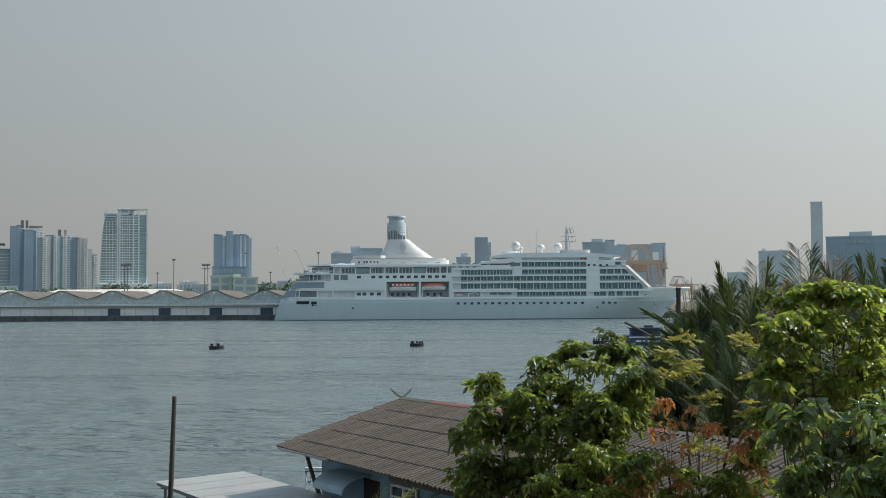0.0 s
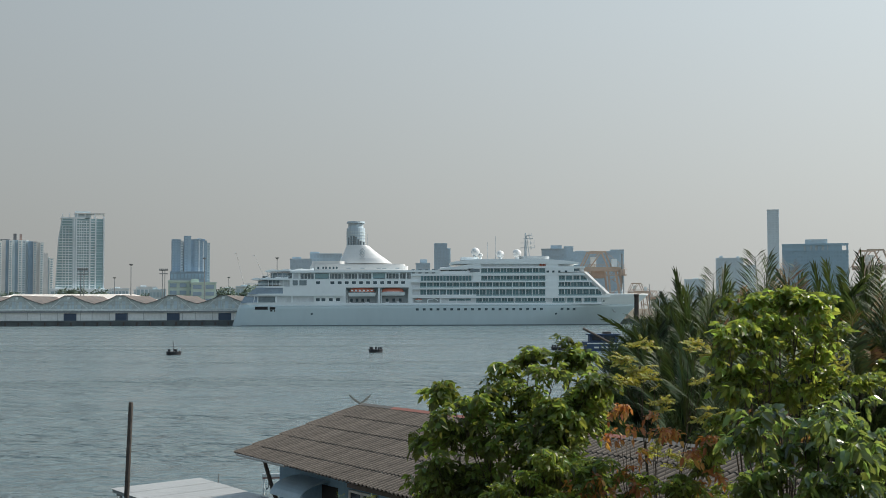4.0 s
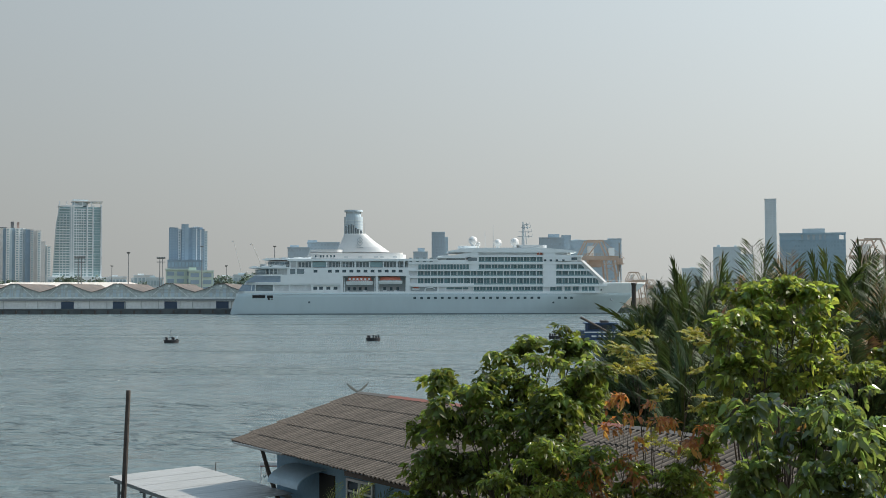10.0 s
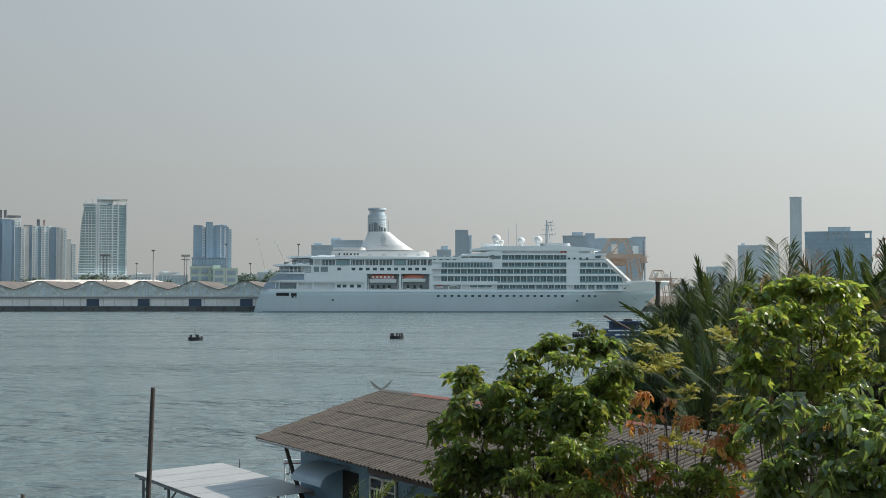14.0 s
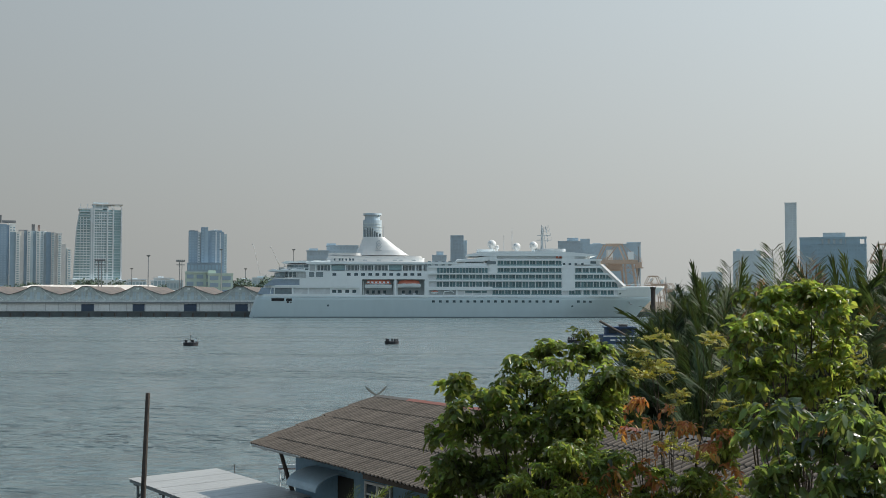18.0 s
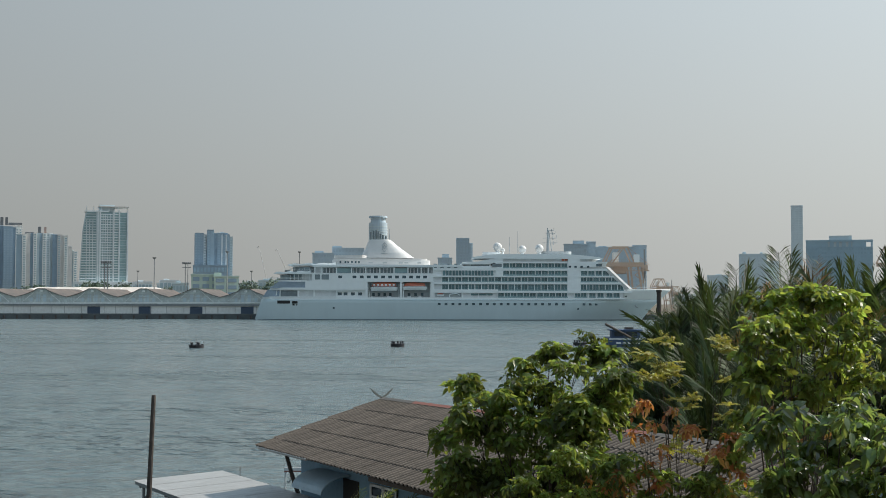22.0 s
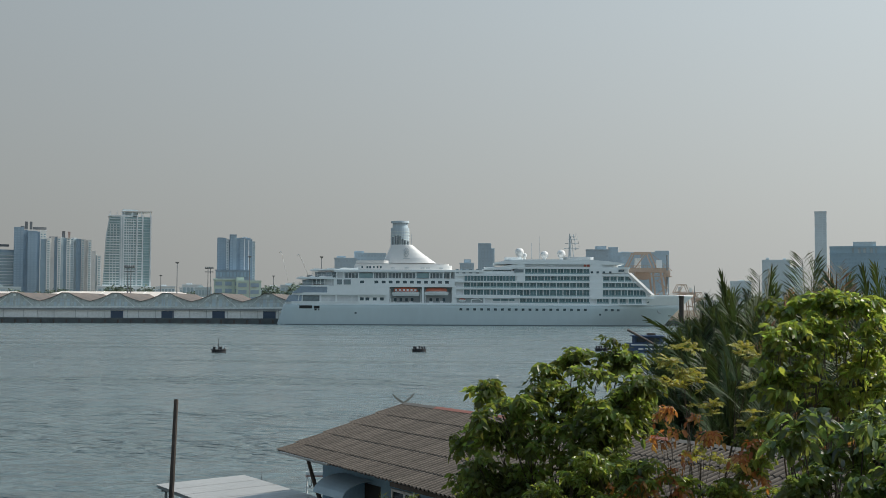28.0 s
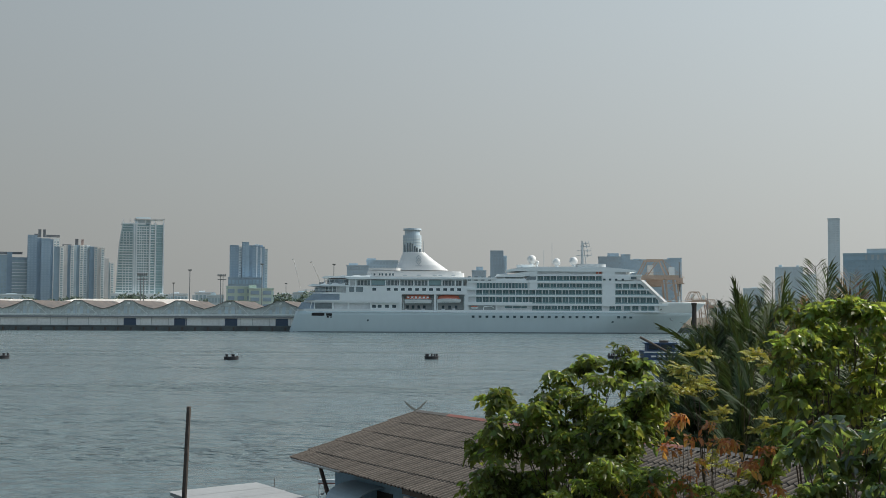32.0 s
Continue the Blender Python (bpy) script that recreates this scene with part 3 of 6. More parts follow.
    # lifeboats in their bays
    for a0, a1, b0, b1, top in ((640, 785, 432, 478, BOAT_ORANGE), (812, 940, 434, 474, BOAT_ORANGE), (985, 1040, 486, 508, BOAT_ORANGE)):
        boat = part("lifeboat", boat_shape((a1 - a0) * K, (b1 - b0) * K, 0.0, 0.55), SHIP_WHITE, ship, "white lifeboat hull", True, at=(dx((a0 + a1) / 2), -10.7, dz(b1)))
        part("canopy", boat_shape((a1 - a0) * K * 0.98, (b1 - b0) * K, 0.5, 1.0), top, boat, "orange lifeboat canopy", True)
        part("rubbing_strake", boat_shape((a1 - a0) * K * 1.01, (b1 - b0) * K, 0.42, 0.5), BOOT if a0 < 800 else SHIP_GREY, boat, "", True)
        for i in range(6 if a0 < 800 else 0):
            part("canopy_panel", Geo().box(-0.45, 0.45, -0.05, 0.05, -0.35, 0.35), SHIP_WHITE, boat, "white canopy panel", at=((i - 2.5) * 1.75, -1.40, (b1 - b0) * K * 0.68))
    for a in (632, 792, 815, 958, 1065, 1100):
        part("davit", Geo().path([(0, 0, 0), (0, -0.3, 4.5), (0, -1.6, 6.2)], [0.25, 0.22, 0.15]), SHIP_WHITE, ship, at=Matrix.Translation((dx(a), -9.6, dz(514))) @ Matrix.Diagonal((1, 1, 0.5 if a > 1000 else 1, 1)))
    # aft awnings
    for a0, a1, b in ((196, 455, 341), (124, 320, 385)):
        n = 12
        crest = [(dx(a0 + (a1 - a0) * k / n), dz(b - 8 * abs(math.sin(k * 0.9)) - 7 * k / n)) for k in range(n + 1)]
        g = Geo().prism(crest + [(x, dz(b + 3)) for x, z in reversed(crest)], -10, 10)
        part("awning", g, SHIP_WHITE, ship, "white ruffled fabric awning over the aft deck")
    for a in range(210, 345, 26):
        part("railing_post", Geo().tube((0, 0, 0), (0, 0, 3.2), 0.12, n=6), SHIP_GREY, ship, at=(dx(a), -9.8, dz(385)))
    # dark glassy blocks fill the space under the awnings
    part("after_lounge", slab(218, 346, 351, 384, 9.6, 5), PROM_GLASS, ship, "dark glassy block filling the space under the awning")
    part("after_lounge", slab(150, 215, 394, 420, 9.0, 3), PROM_GLASS, ship)
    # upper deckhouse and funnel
    part("upper_house", slab(430, 956, 314, 341, 9.5, 8, 26), SHIP_DIMMED, ship)
    part("upper_house_roof", slab(436, 940, 305, 315, 9.7, 8, 40), SHIP_DIMMED, ship)
    part("upper_house", slab(440, 620, 288, 303, 8.5, 8, 3), SHIP_DIMMED, ship)
    for a in (640, 715, 800, 830, 900):
        part("vent_louvre", Geo().box(-0.9, 0.9, -0.1, 0.1, 0, 0.5), SHIP_GREY, ship, at=(dx(a), -9.55, dz(332)))
    for a in (478, 505, 520, 540, 560, 577):
        part("window", sq, None, ship, at=Matrix.Translation((dx(a), -9.5, dz(325))) @ Matrix.Diagonal((0.45, 1, 0.8, 1)))
    g = Geo()
    ring = []
    n = 28
    for a0, a1, b, h in ((578, 872, 300, 5.6), (592, 832, 272, 5.0), (605, 798, 248, 4.3), (615, 766, 222, 3.7), (624, 740, 200, 3.2)):
        xc, xr = dx((a0 + a1) / 2), (a1 - a0) * K / 2
        ring.append([(xc + xr * math.copysign(abs(math.cos(t)) ** 0.7, math.cos(t)), h * math.copysign(abs(math.sin(t)) ** 0.8, math.sin(t)), dz(b)) for t in (6.28319 * (i + 0.5) / n for i in range(n))])
    for r0, r1 in zip(ring, ring[1:]):
        g.add(r0 + r1, [(i, (i + 1) % n, n + (i + 1) % n, n + i) for i in range(n)])
    g.add(ring[-1], [list(range(n))])
    funnel = part("funnel", g, SHIP_DIMMED, ship, "white raked funnel", True)
    for i, a in enumerate((636, 650, 664, 676, 688, 700, 716)):
        part("exhaust_pipe", Geo().tube((0, 0, 0), (0, 0, (3.8, 4.4, 4.6, 4.2, 3.0, 2.4, 1.8)[i]), 0.5, n=8), BOOT, funnel, "dark exhaust pipe", at=(dx(a), -1.2 + 0.5 * (i % 3), dz(203)))
    g = Geo()
    # two linked diamonds with rounded corners, and a bar below them
    for cz, r in ((0.75, 1.5), (-0.75, 1.5), (0.0, 0.8)):
        loop = []
        for k in range(16):
            t = 6.28319 * k / 16
            e = 1.0 / (abs(math.cos(t)) + abs(math.sin(t))) ** 0.75
            loop.append(Vector((r * 0.8 * e * math.cos(t), 0, cz + r * e * math.sin(t))))
        g.path(loop + loop[:1], [0.15] * 17, 5)
    g.box(-1.5, 1.5, -0.1, 0.1, -3.0, -2.8)
    part("funnel_emblem", g, SHIP_GREY, funnel, "grey swirl emblem", at=Matrix.Translation((dx(711), -4.75, dz(243))) @ pose(0, 0, 0, -16))
    # forward top deck
    crest = [(1180, 300), (1215, 293), (1262, 287), (1320, 282), (1500, 281), (1700, 283), (1790, 290), (1850, 297), (1874, 303)]
    part("sun_roof", Geo().prism([(dx(a), dz(b)) for a, b in crest] + [(dx(1868), dz(308)), (dx(1185), dz(306))], -12.5, 12.5), SHIP_WHITE, ship, "long white curved top roof")
    part("top_house", slab(1270, 1850, 304, 326, 11.0, 4, 4), SHIP_RECESS_SHADE, ship)
    part("lounge_roof", Geo().prism([(dx(a), dz(b)) for a, b in ((1120, 334), (1150, 328), (1210, 322), (1265, 311), (1330, 303), (1330, 326), (1265, 336), (1120, 338))], -12.2, 12.2), SHIP_WHITE, ship, "white swept lounge roof")
    for a in (1664, 1680, 1694):
        part("life_ring_box", Geo().box(-0.5, 0.5, -0.15, 0.15, 0, 0.9), BOAT_ORANGE, ship, "small red safety box", at=(dx(a), -11.2, dz(318)))
    part("lounge", slab(1130, 1280, 322, 352, 11.2, 6, 0), SHIP_WHITE, ship)
    part("window_pane", slab(1140, 1272, 338, 345, 11.3, 5, 0), PROM_GLASS, ship)
    part("window_pane", slab(1288, 1338, 334, 351, 12.45), PROM_GLASS, ship)
    part("radar_house", slab(1240, 1340, 268, 283, 6, 3, 3), SHIP_WHITE, ship)
    part("radar_house", slab(1560, 1720, 264, 283, 6, 3, 3), SHIP_GREY, ship)
    for a, b, r in ((1320, 240, 24), (1348, 257, 12), (1454, 253, 21), (1545, 248, 23)):
        base = part("dome_stand", Geo().tube((0, 0, 0), (0, 0, 2.2), r * K * 0.55, r * K * 0.4, 10), SHIP_WHITE, ship, at=(dx(a), -4, dz(b + r) - 1.7))
        part("radar_dome", Geo().ball((0, 0, 1.7 + r * K), r * K, 18, 12), SHIP_DIMMED, base, "white satellite dome", True)
    mast = part("mast", Geo().tube((0, 0, 0), (0, 0, 11.3), 0.75, 0.3, 8), SHIP_GREY, ship, "white lattice radar mast", at=(dx(1593), -2, dz(270)))
    for z, w0, w1 in ((10.0, -0.3, 2.8), (6.6, -2.2, 4.0), (4.4, -2.6, 4.2), (8.6, -1.0, 3.4)):
        part("cross_arm", Geo().box(w0, w1, -0.15, 0.15, z, z + 0.25), SHIP_GREY, mast)
        part("antenna", Geo().tube((w1, 0, z), (w1, 0, z + 1.4), 0.1, n=6), SHIP_GREY, mast)
        part("antenna", Geo().tube((w1 * 0.6, 0, z - 0.6), (w1 * 0.6, 0, z + 0.9), 0.22, n=6), SHIP_GREY, mast)
    part("mast_leg", Geo().tube((1.9, 0, 0), (0.5, 0, 10), 0.22, 0.14, 6), SHIP_GREY, mast)
    for a, b in ((1386, 185), (1430, 150), (737, 140)):
        part("whip_antenna", Geo().tube((0, 0, 0), (0, 0, (275 - b) * K if a > 1000 else 5.2), 0.16, 0.1, 6), SHIP_GREY, ship, at=(dx(a), -3, dz(277) if a > 1000 else dz(203)))
    part("forecastle_rail", Geo().path([Vector((dx(2030 + 18 * i), -hull_half(dx(2030 + 18 * i), 14) * 0.9, 15.0)) for i in range(9)], [0.08] * 9, 5), SHIP_GREY, ship)
    part("foremast", Geo().tube((0, 0, 0), (0, 0, 5), 0.2, 0.12), SHIP_GREY, ship, at=(dx(2120), 0, dz(467)))
    return ship


def loft_hull_band():
    g = Geo()
    n = 70
    for side in (-1, 1):
        vs = []
        for z in (-0.2, 0.45):
            for i in range(n + 1):
                x = -85.8 + 175.0 * i / n
                vs.append((x, side * (hull_half(x, z) + 0.05), z))
        g.add(vs, [(i, i + 1, n + 2 + i, n + 1 + i) for i in range(n)])
    return g


def boat_shape(length, height, f0, f1):
    """Part of a closed lifeboat between two fractions of its height."""
    g = Geo()
    nx, nz = 14, 6
    vs = []
    for j in range(nz + 1):
        f = f0 + (f1 - f0) * j / nz
        for i in range(nx + 1):
            s = -1 + 2 * i / nx
            w = 1.55 * max(0.02, 1 - abs(s) ** 3.0) * math.sin(math.pi * (0.14 + 0.80 * f))
            vs.append((s * length / 2 * (0.86 + 0.14 * math.sin(math.pi * min(1, 0.2 + f))), w, height * f * (1 - 0.12 * s * s if f > 0.5 else 1)))
    w = nx + 1
    k = len(vs)
    vs += [(x, -y, z) for x, y, z in vs]
    fs = [(j * w + i, j * w + i + 1, (j + 1) * w + i + 1, (j + 1) * w + i) for j in range(nz) for i in range(nx)]
    g.add(vs, fs + [[q + k for q in f] for f in fs] + [[nz * w + i, nz * w + i + 1, k + nz * w + i + 1, k + nz * w + i] for i in range(nx)])
    return g


ship = build_ship()


# ---- far bank: quay, sheds, port ----
def far_x(a, d):
    return (a - 784) * d / DIV


def far_z(b, d):
    return EYE + (520 - b) * d / DIV


def build_quay():
    q = thing("quay", "low dark concrete quay wall with timber fenders", "quay", kind="structure")
    part("quay_wall", Geo().box(-420, 420, 596, 604, -3, 2.3), QUAY, q)
    part("quay_kerb", Geo().box(-420, 420, 595.7, 596.4, 2.0, 2.55), QUAY, q)
    fender = Geo().box(-0.35, 0.35, -0.4, 0.1, -1, 1.7).mesh("fender", WOOD_DARK)
    for i in range(70):
        part("fender", fender, None, q, at=(-420 + 6.1 * i, 595.7, 0))
    return q


def build_shed(cx, d, shift, doors):
    """One bay of the warehouses; the gables stand in a slightly wider rhythm than the bays of the front wall."""
    s = thing("warehouse", "old white port warehouse with a low glazed gable", "warehouse", Matrix.Translation((cx, d, 2.35)), "row of quay warehouses")
    rng = random.Random(int(cx * 7))
    w, v = 12.2, 12.2
    zt = 5.3
    part("wall", Geo().box(-w, w, 0, 60, 0, 4.0), SHED_WALL, s)
    part("canopy_roof", Geo().box(-w, w, -1.0, 0.4, 3.9, 4.7), STEEL, s, "dark canopy along the shed front")
    part("canopy_edge", Geo().box(-w, w, -1.05, 0.4, 4.7, 4.9), SHED_WALL, s)
    part("fascia", Geo().box(-w, w, -0.1, 0.5, 3.95, zt), SHED_GLAZE, s)
    part("gutter", Geo().box(-w, w, -0.5, 0.5, zt, zt + 0.25), SHED_WALL, s)
    # slightly bowed roof slopes
    crest = [(-v, 2.6), (-v * 0.66, 3.8), (-v * 0.36, 5.2), (-1.8, 6.6), (1.8, 6.6), (v * 0.36, 5.2), (v * 0.66, 3.8), (v, 2.6)]
    p = [(x + shift, zt + z) for x, z in crest]
    part("gable", Geo().prism([(-v + shift, zt)] + p + [(v + shift, zt)], 0.5, 1.2), SHED_GLAZE, s, "grey glazed gable end")
    for k in range(7):
        q = [p[k], p[k + 1]]
        part("roof_slope", Geo().prism(q + [(x, z + 0.2) for x, z in reversed(q)], -0.2, 58), SHED_ROOF, s, "weathered grey sheet roof")
    for i in range(-8, 9):
        x = i * v / 9
        h = 2.4 + 4.4 * (1 - abs(i) / 9)
        if rng.random() < 0.8:
            part("mullion", Geo().box(x - 0.07 + shift, x + 0.07 + shift, 0.3, 0.52, zt + 0.3, zt + h - 0.2), SHED_BAR, s)
    for z in (2.4, 3.9):
        part("mullion", Geo().box(-v * (1 - (z - 1.6) / 6.2) + shift, v * (1 - (z - 1.6) / 6.2) + shift, 0.3, 0.5, zt + z, zt + z + 0.16), SHED_WALL if z < 2 else SHED_BAR, s)
    for sg in (-1, 1):
        part("truss_brace", Geo().tube((sg * v * 0.75 + shift, 0.3, zt + 0.3), (sg * v * 0.3 + shift, 0.3, zt + 4.9), 0.14, 0.14, 4), SHED_WALL, s)
    part("ventilator", Geo().tube((shift, -0.35, zt + 5.5), (shift, 0.6, zt + 5.5), 0.6, 0.6, 12), SHED_WALL, s, "small round gable vent")
    for k in range(4):
        x, z = (k - 1.5) * v * 0.26, 0.5
        part("window", Geo().box(x + shift - 0.8, x + shift + 0.8, 0.36, 0.49, zt + z, zt + z + (3.4 if k in (1, 2) else 2.0)), FAR_GREY, s, "dusty pale gable window")
    if doors:
        part("shed_door", Geo().box(11.2 - w, 17.2 - w, -0.15, 0.1, 0, 3.5), DOOR_BLUE, s, "dark blue open sliding door")
    for x in (-w + 0.2, -w + 8.4, 3.4 + rng.uniform(0, 4)):
        part("drain_pipe", Geo().tube((x, -0.2, 0), (x, -0.2, 3.8), 0.13, n=6), SHED_BAR, s)
    return s


QUAY_D = 606.0
build_quay()
for i in range(-4, 7):
    build_shed(far_x(157.3 + 90.5 * i, QUAY_D), QUAY_D, 4.5 * QUAY_D / DIV, i >= 0)


def build_hall(a0, a1, d, h, hip):
    """A long hall along the quay with a low hipped roof."""
    x0, x1 = far_x(a0, d), far_x(a1, d)
    c, half = (x0 + x1) / 2, (x1 - x0) / 2
    s = thing("storage_hall", "long hall with a sunlit white hipped roof", "warehouse", Matrix.Translation((c, d, 1.9)), "white roofed halls")
    part("wall", Geo().box(-half + 0.5, half - 0.5, 0.5, 45.5, 0, h - 4), SHED_WALL, s)
    rim = [(-half, 0, h - 4), (half, 0, h - 4), (half, 46, h - 4), (-half, 46, h - 4)]
    top = [(-half + hip, 23, h), (half - hip, 23, h)]
    part("roof", Geo().add(rim + top + [(x, y, z - 0.4) for x, y, z in rim], [(0, 1, 5, 4), (1, 2, 5), (2, 3, 4, 5), (3, 0, 4), (0, 6, 7, 1), (1, 7, 8, 2), (2, 8, 9, 3), (3, 9, 6, 0), (9, 8, 7, 6)]), SHED_WHITE, s)
    for k in range(int(half / 6)):
        x = -half + hip + 12 * k
        if x < half - hip:
            part("roof_seam", Geo().tube((x, 0.2, h - 3.93), (x, 23, h + 0.06), 0.12, 0.12, 4), SHED_WALL, s)
    return s


build_hall(0, 300, 690, 14.4, 13)
build_hall(-190, -4, 694, 14.2, 12)


def block_tower(name, label, a0, a1, top, d, deep, floors, cols, body, glass, turn=0.0, vertical=False, crown=(), parapet=1.0):
    """A tower: a shaft, set-in window rows or strips, and roof boxes (from, to, height as shares)."""
    x0, x1 = far_x(a0, d), far_x(a1, d)
    turn += math.degrees(math.atan2(-(x0 + x1) / 2, d))
    w, h = x1 - x0, far_z(top, d)
    t = thing(name, label, "building", Matrix.Translation(((x0 + x1) / 2, d, 2.0)) @ pose(0, 0, 0, 0, 0, turn))
    h -= 2.0
    part("shaft", Geo().box(-w / 2, w / 2, 0, deep, 0, h), body, t)
    fh = h / floors
    if vertical:
        cw = w / cols
        strip = Geo().box(-cw * 0.28, cw * 0.28, -0.5, 0.2, fh, h - fh * 0.8).mesh("window_strip", glass)
        for i in range(cols):
            part("window_strip", strip, None, t, at=(-w / 2 + cw * (i + 0.5), 0, 0))
        pier = Geo().box(-cw * 0.13, cw * 0.13, -1.1, 0.1, 0, h).mesh("pier", body)
        for i in range(cols + 1):
            part("pier", pier, None, t, at=(-w / 2 + cw * i, 0, 0))
        sill = Geo().box(-w / 2, w / 2, -0.7, 0.1, -0.12 * fh, 0.12 * fh).mesh("floor_band", body)
        for k in range(1, floors):
            part("floor_band", sill, None, t, at=(0, 0, k * fh))
    else:
        cw = w / cols
        g = Geo()
        for k in range(floors):
            for i in range(cols):
                g.box(-w / 2 + cw * (i + 0.16), -w / 2 + cw * (i + 0.84), -0.35, 0.1, (k + 0.25) * fh, (k + 0.8) * fh)
            for i in range(5):
                g.box(w / 2 - 0.1, w / 2 + 0.3, deep * (i + 0.2) / 5, deep * (i + 0.8) / 5, (k + 0.25) * fh, (k + 0.8) * fh)
        tagged(part("window_glazing", g, glass, t), kind="stuff")
    part("parapet", Geo().box(-w / 2 - 0.4, w / 2 + 0.4, -0.5, deep, h, h + parapet), body, t)
    for f0, f1, share in crown:
        part("roof_house", Geo().box(-w / 2 + w * f0, -w / 2 + w * f1, deep * 0.2, deep * 0.7, h, h + share), body, t)
    return t




def bay_tower(label, a0, a1, top, d, floors, bays, roofs=()):
    """A tower of upright bays side by side: (from, to, set-back, paint, kind), kind being plain, dots, rows or slot."""
    x0, x1 = far_x(a0, d), far_x(a1, d)
    w, h = x1 - x0, far_z(top, d) - 2
    fh = h / floors
    t = thing("apartment_tower", label, "building", Matrix.Translation((x0, d, 2.0)) @ pose(0, 0, 0, 0, 0, math.degrees(math.atan2(-(x0 + x1) / 2, d)) + 1))
    for f0, f1, back, paint, kind, lower in bays:
        u0, u1, hb = w * f0, w * f1, h - lower
        part("bay", Geo().box(u0, u1, back, 24, 0, hb), paint, t)
        part("parapet", Geo().box(u0 - 0.15, u1 + 0.15, back - 0.25, back + 6, hb, hb + 1.0), paint, t)
        n = int(hb / fh)
        if kind == "dots":
            c = max(1, round((u1 - u0) / 3.6))
            cw = (u1 - u0) / c
            pane = Geo().box(-cw * 0.27, cw * 0.27, -0.12, 0.1, fh * 0.28, fh * 0.78).mesh("window", FAR_WIN if paint is not FAR_DUSK else FAR_BLUE)
            for k in range(n):
                for i in range(c):
                    part("window", pane, None, t, at=(u0 + cw * (i + 0.5), back, k * fh))
        elif kind == "rows":
            pane = Geo().box(u0 + 0.3, u1 - 0.3, -0.12, 0.1, fh * 0.3, fh * 0.85).mesh("window_band", FAR_WIN)
            slab_ = Geo().box(u0, u1, -0.7, 0.1, -0.1 * fh, 0.14 * fh).mesh("balcony", FAR_PALE)
            for k in range(n):
                part("window_band", pane, None, t, at=(0, back, k * fh))
                part("balcony", slab_, None, t, at=(0, back, k * fh))
    for f0, f1, up, paint in roofs:
        part("roof_house", Geo().box(w * f0, w * f1, 4, 12, h - 1, h + up), paint, t)
    return t


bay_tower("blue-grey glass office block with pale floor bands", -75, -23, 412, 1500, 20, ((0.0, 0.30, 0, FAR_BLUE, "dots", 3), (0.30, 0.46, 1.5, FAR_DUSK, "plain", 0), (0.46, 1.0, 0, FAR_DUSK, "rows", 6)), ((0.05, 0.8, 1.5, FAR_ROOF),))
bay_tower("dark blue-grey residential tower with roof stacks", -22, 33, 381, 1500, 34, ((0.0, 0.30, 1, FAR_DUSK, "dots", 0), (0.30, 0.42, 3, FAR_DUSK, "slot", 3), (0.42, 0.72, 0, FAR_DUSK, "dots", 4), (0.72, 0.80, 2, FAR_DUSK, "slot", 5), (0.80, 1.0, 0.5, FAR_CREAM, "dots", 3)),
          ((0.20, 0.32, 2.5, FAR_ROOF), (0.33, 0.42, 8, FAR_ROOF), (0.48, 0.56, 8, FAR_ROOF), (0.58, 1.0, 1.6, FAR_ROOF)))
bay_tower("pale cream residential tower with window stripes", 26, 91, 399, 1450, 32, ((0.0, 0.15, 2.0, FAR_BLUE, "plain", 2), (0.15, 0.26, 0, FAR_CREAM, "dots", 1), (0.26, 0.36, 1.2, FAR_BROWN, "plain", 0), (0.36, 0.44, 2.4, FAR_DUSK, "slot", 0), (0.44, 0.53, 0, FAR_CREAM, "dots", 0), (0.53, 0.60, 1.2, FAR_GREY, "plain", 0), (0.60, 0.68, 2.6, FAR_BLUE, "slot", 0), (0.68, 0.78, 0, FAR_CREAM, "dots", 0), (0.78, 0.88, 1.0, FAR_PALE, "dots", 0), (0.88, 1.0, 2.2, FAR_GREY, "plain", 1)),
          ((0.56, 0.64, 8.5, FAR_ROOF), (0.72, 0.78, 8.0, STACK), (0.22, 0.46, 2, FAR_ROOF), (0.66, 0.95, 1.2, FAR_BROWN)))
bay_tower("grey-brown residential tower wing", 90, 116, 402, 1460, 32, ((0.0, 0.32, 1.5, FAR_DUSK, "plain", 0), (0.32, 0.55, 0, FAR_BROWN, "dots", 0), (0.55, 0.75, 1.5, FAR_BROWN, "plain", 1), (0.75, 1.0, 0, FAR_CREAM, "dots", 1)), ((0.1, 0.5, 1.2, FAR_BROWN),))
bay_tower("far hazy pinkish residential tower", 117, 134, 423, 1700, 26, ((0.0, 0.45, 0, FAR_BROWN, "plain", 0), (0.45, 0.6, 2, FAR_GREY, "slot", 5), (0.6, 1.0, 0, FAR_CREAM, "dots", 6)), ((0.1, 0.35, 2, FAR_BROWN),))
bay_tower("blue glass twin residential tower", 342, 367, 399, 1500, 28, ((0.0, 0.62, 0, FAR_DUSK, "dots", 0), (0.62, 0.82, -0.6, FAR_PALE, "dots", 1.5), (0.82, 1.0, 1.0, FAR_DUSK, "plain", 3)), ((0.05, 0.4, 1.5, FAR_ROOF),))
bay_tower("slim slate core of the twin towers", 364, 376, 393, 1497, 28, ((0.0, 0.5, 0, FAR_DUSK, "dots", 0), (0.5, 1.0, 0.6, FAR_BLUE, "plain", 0)))
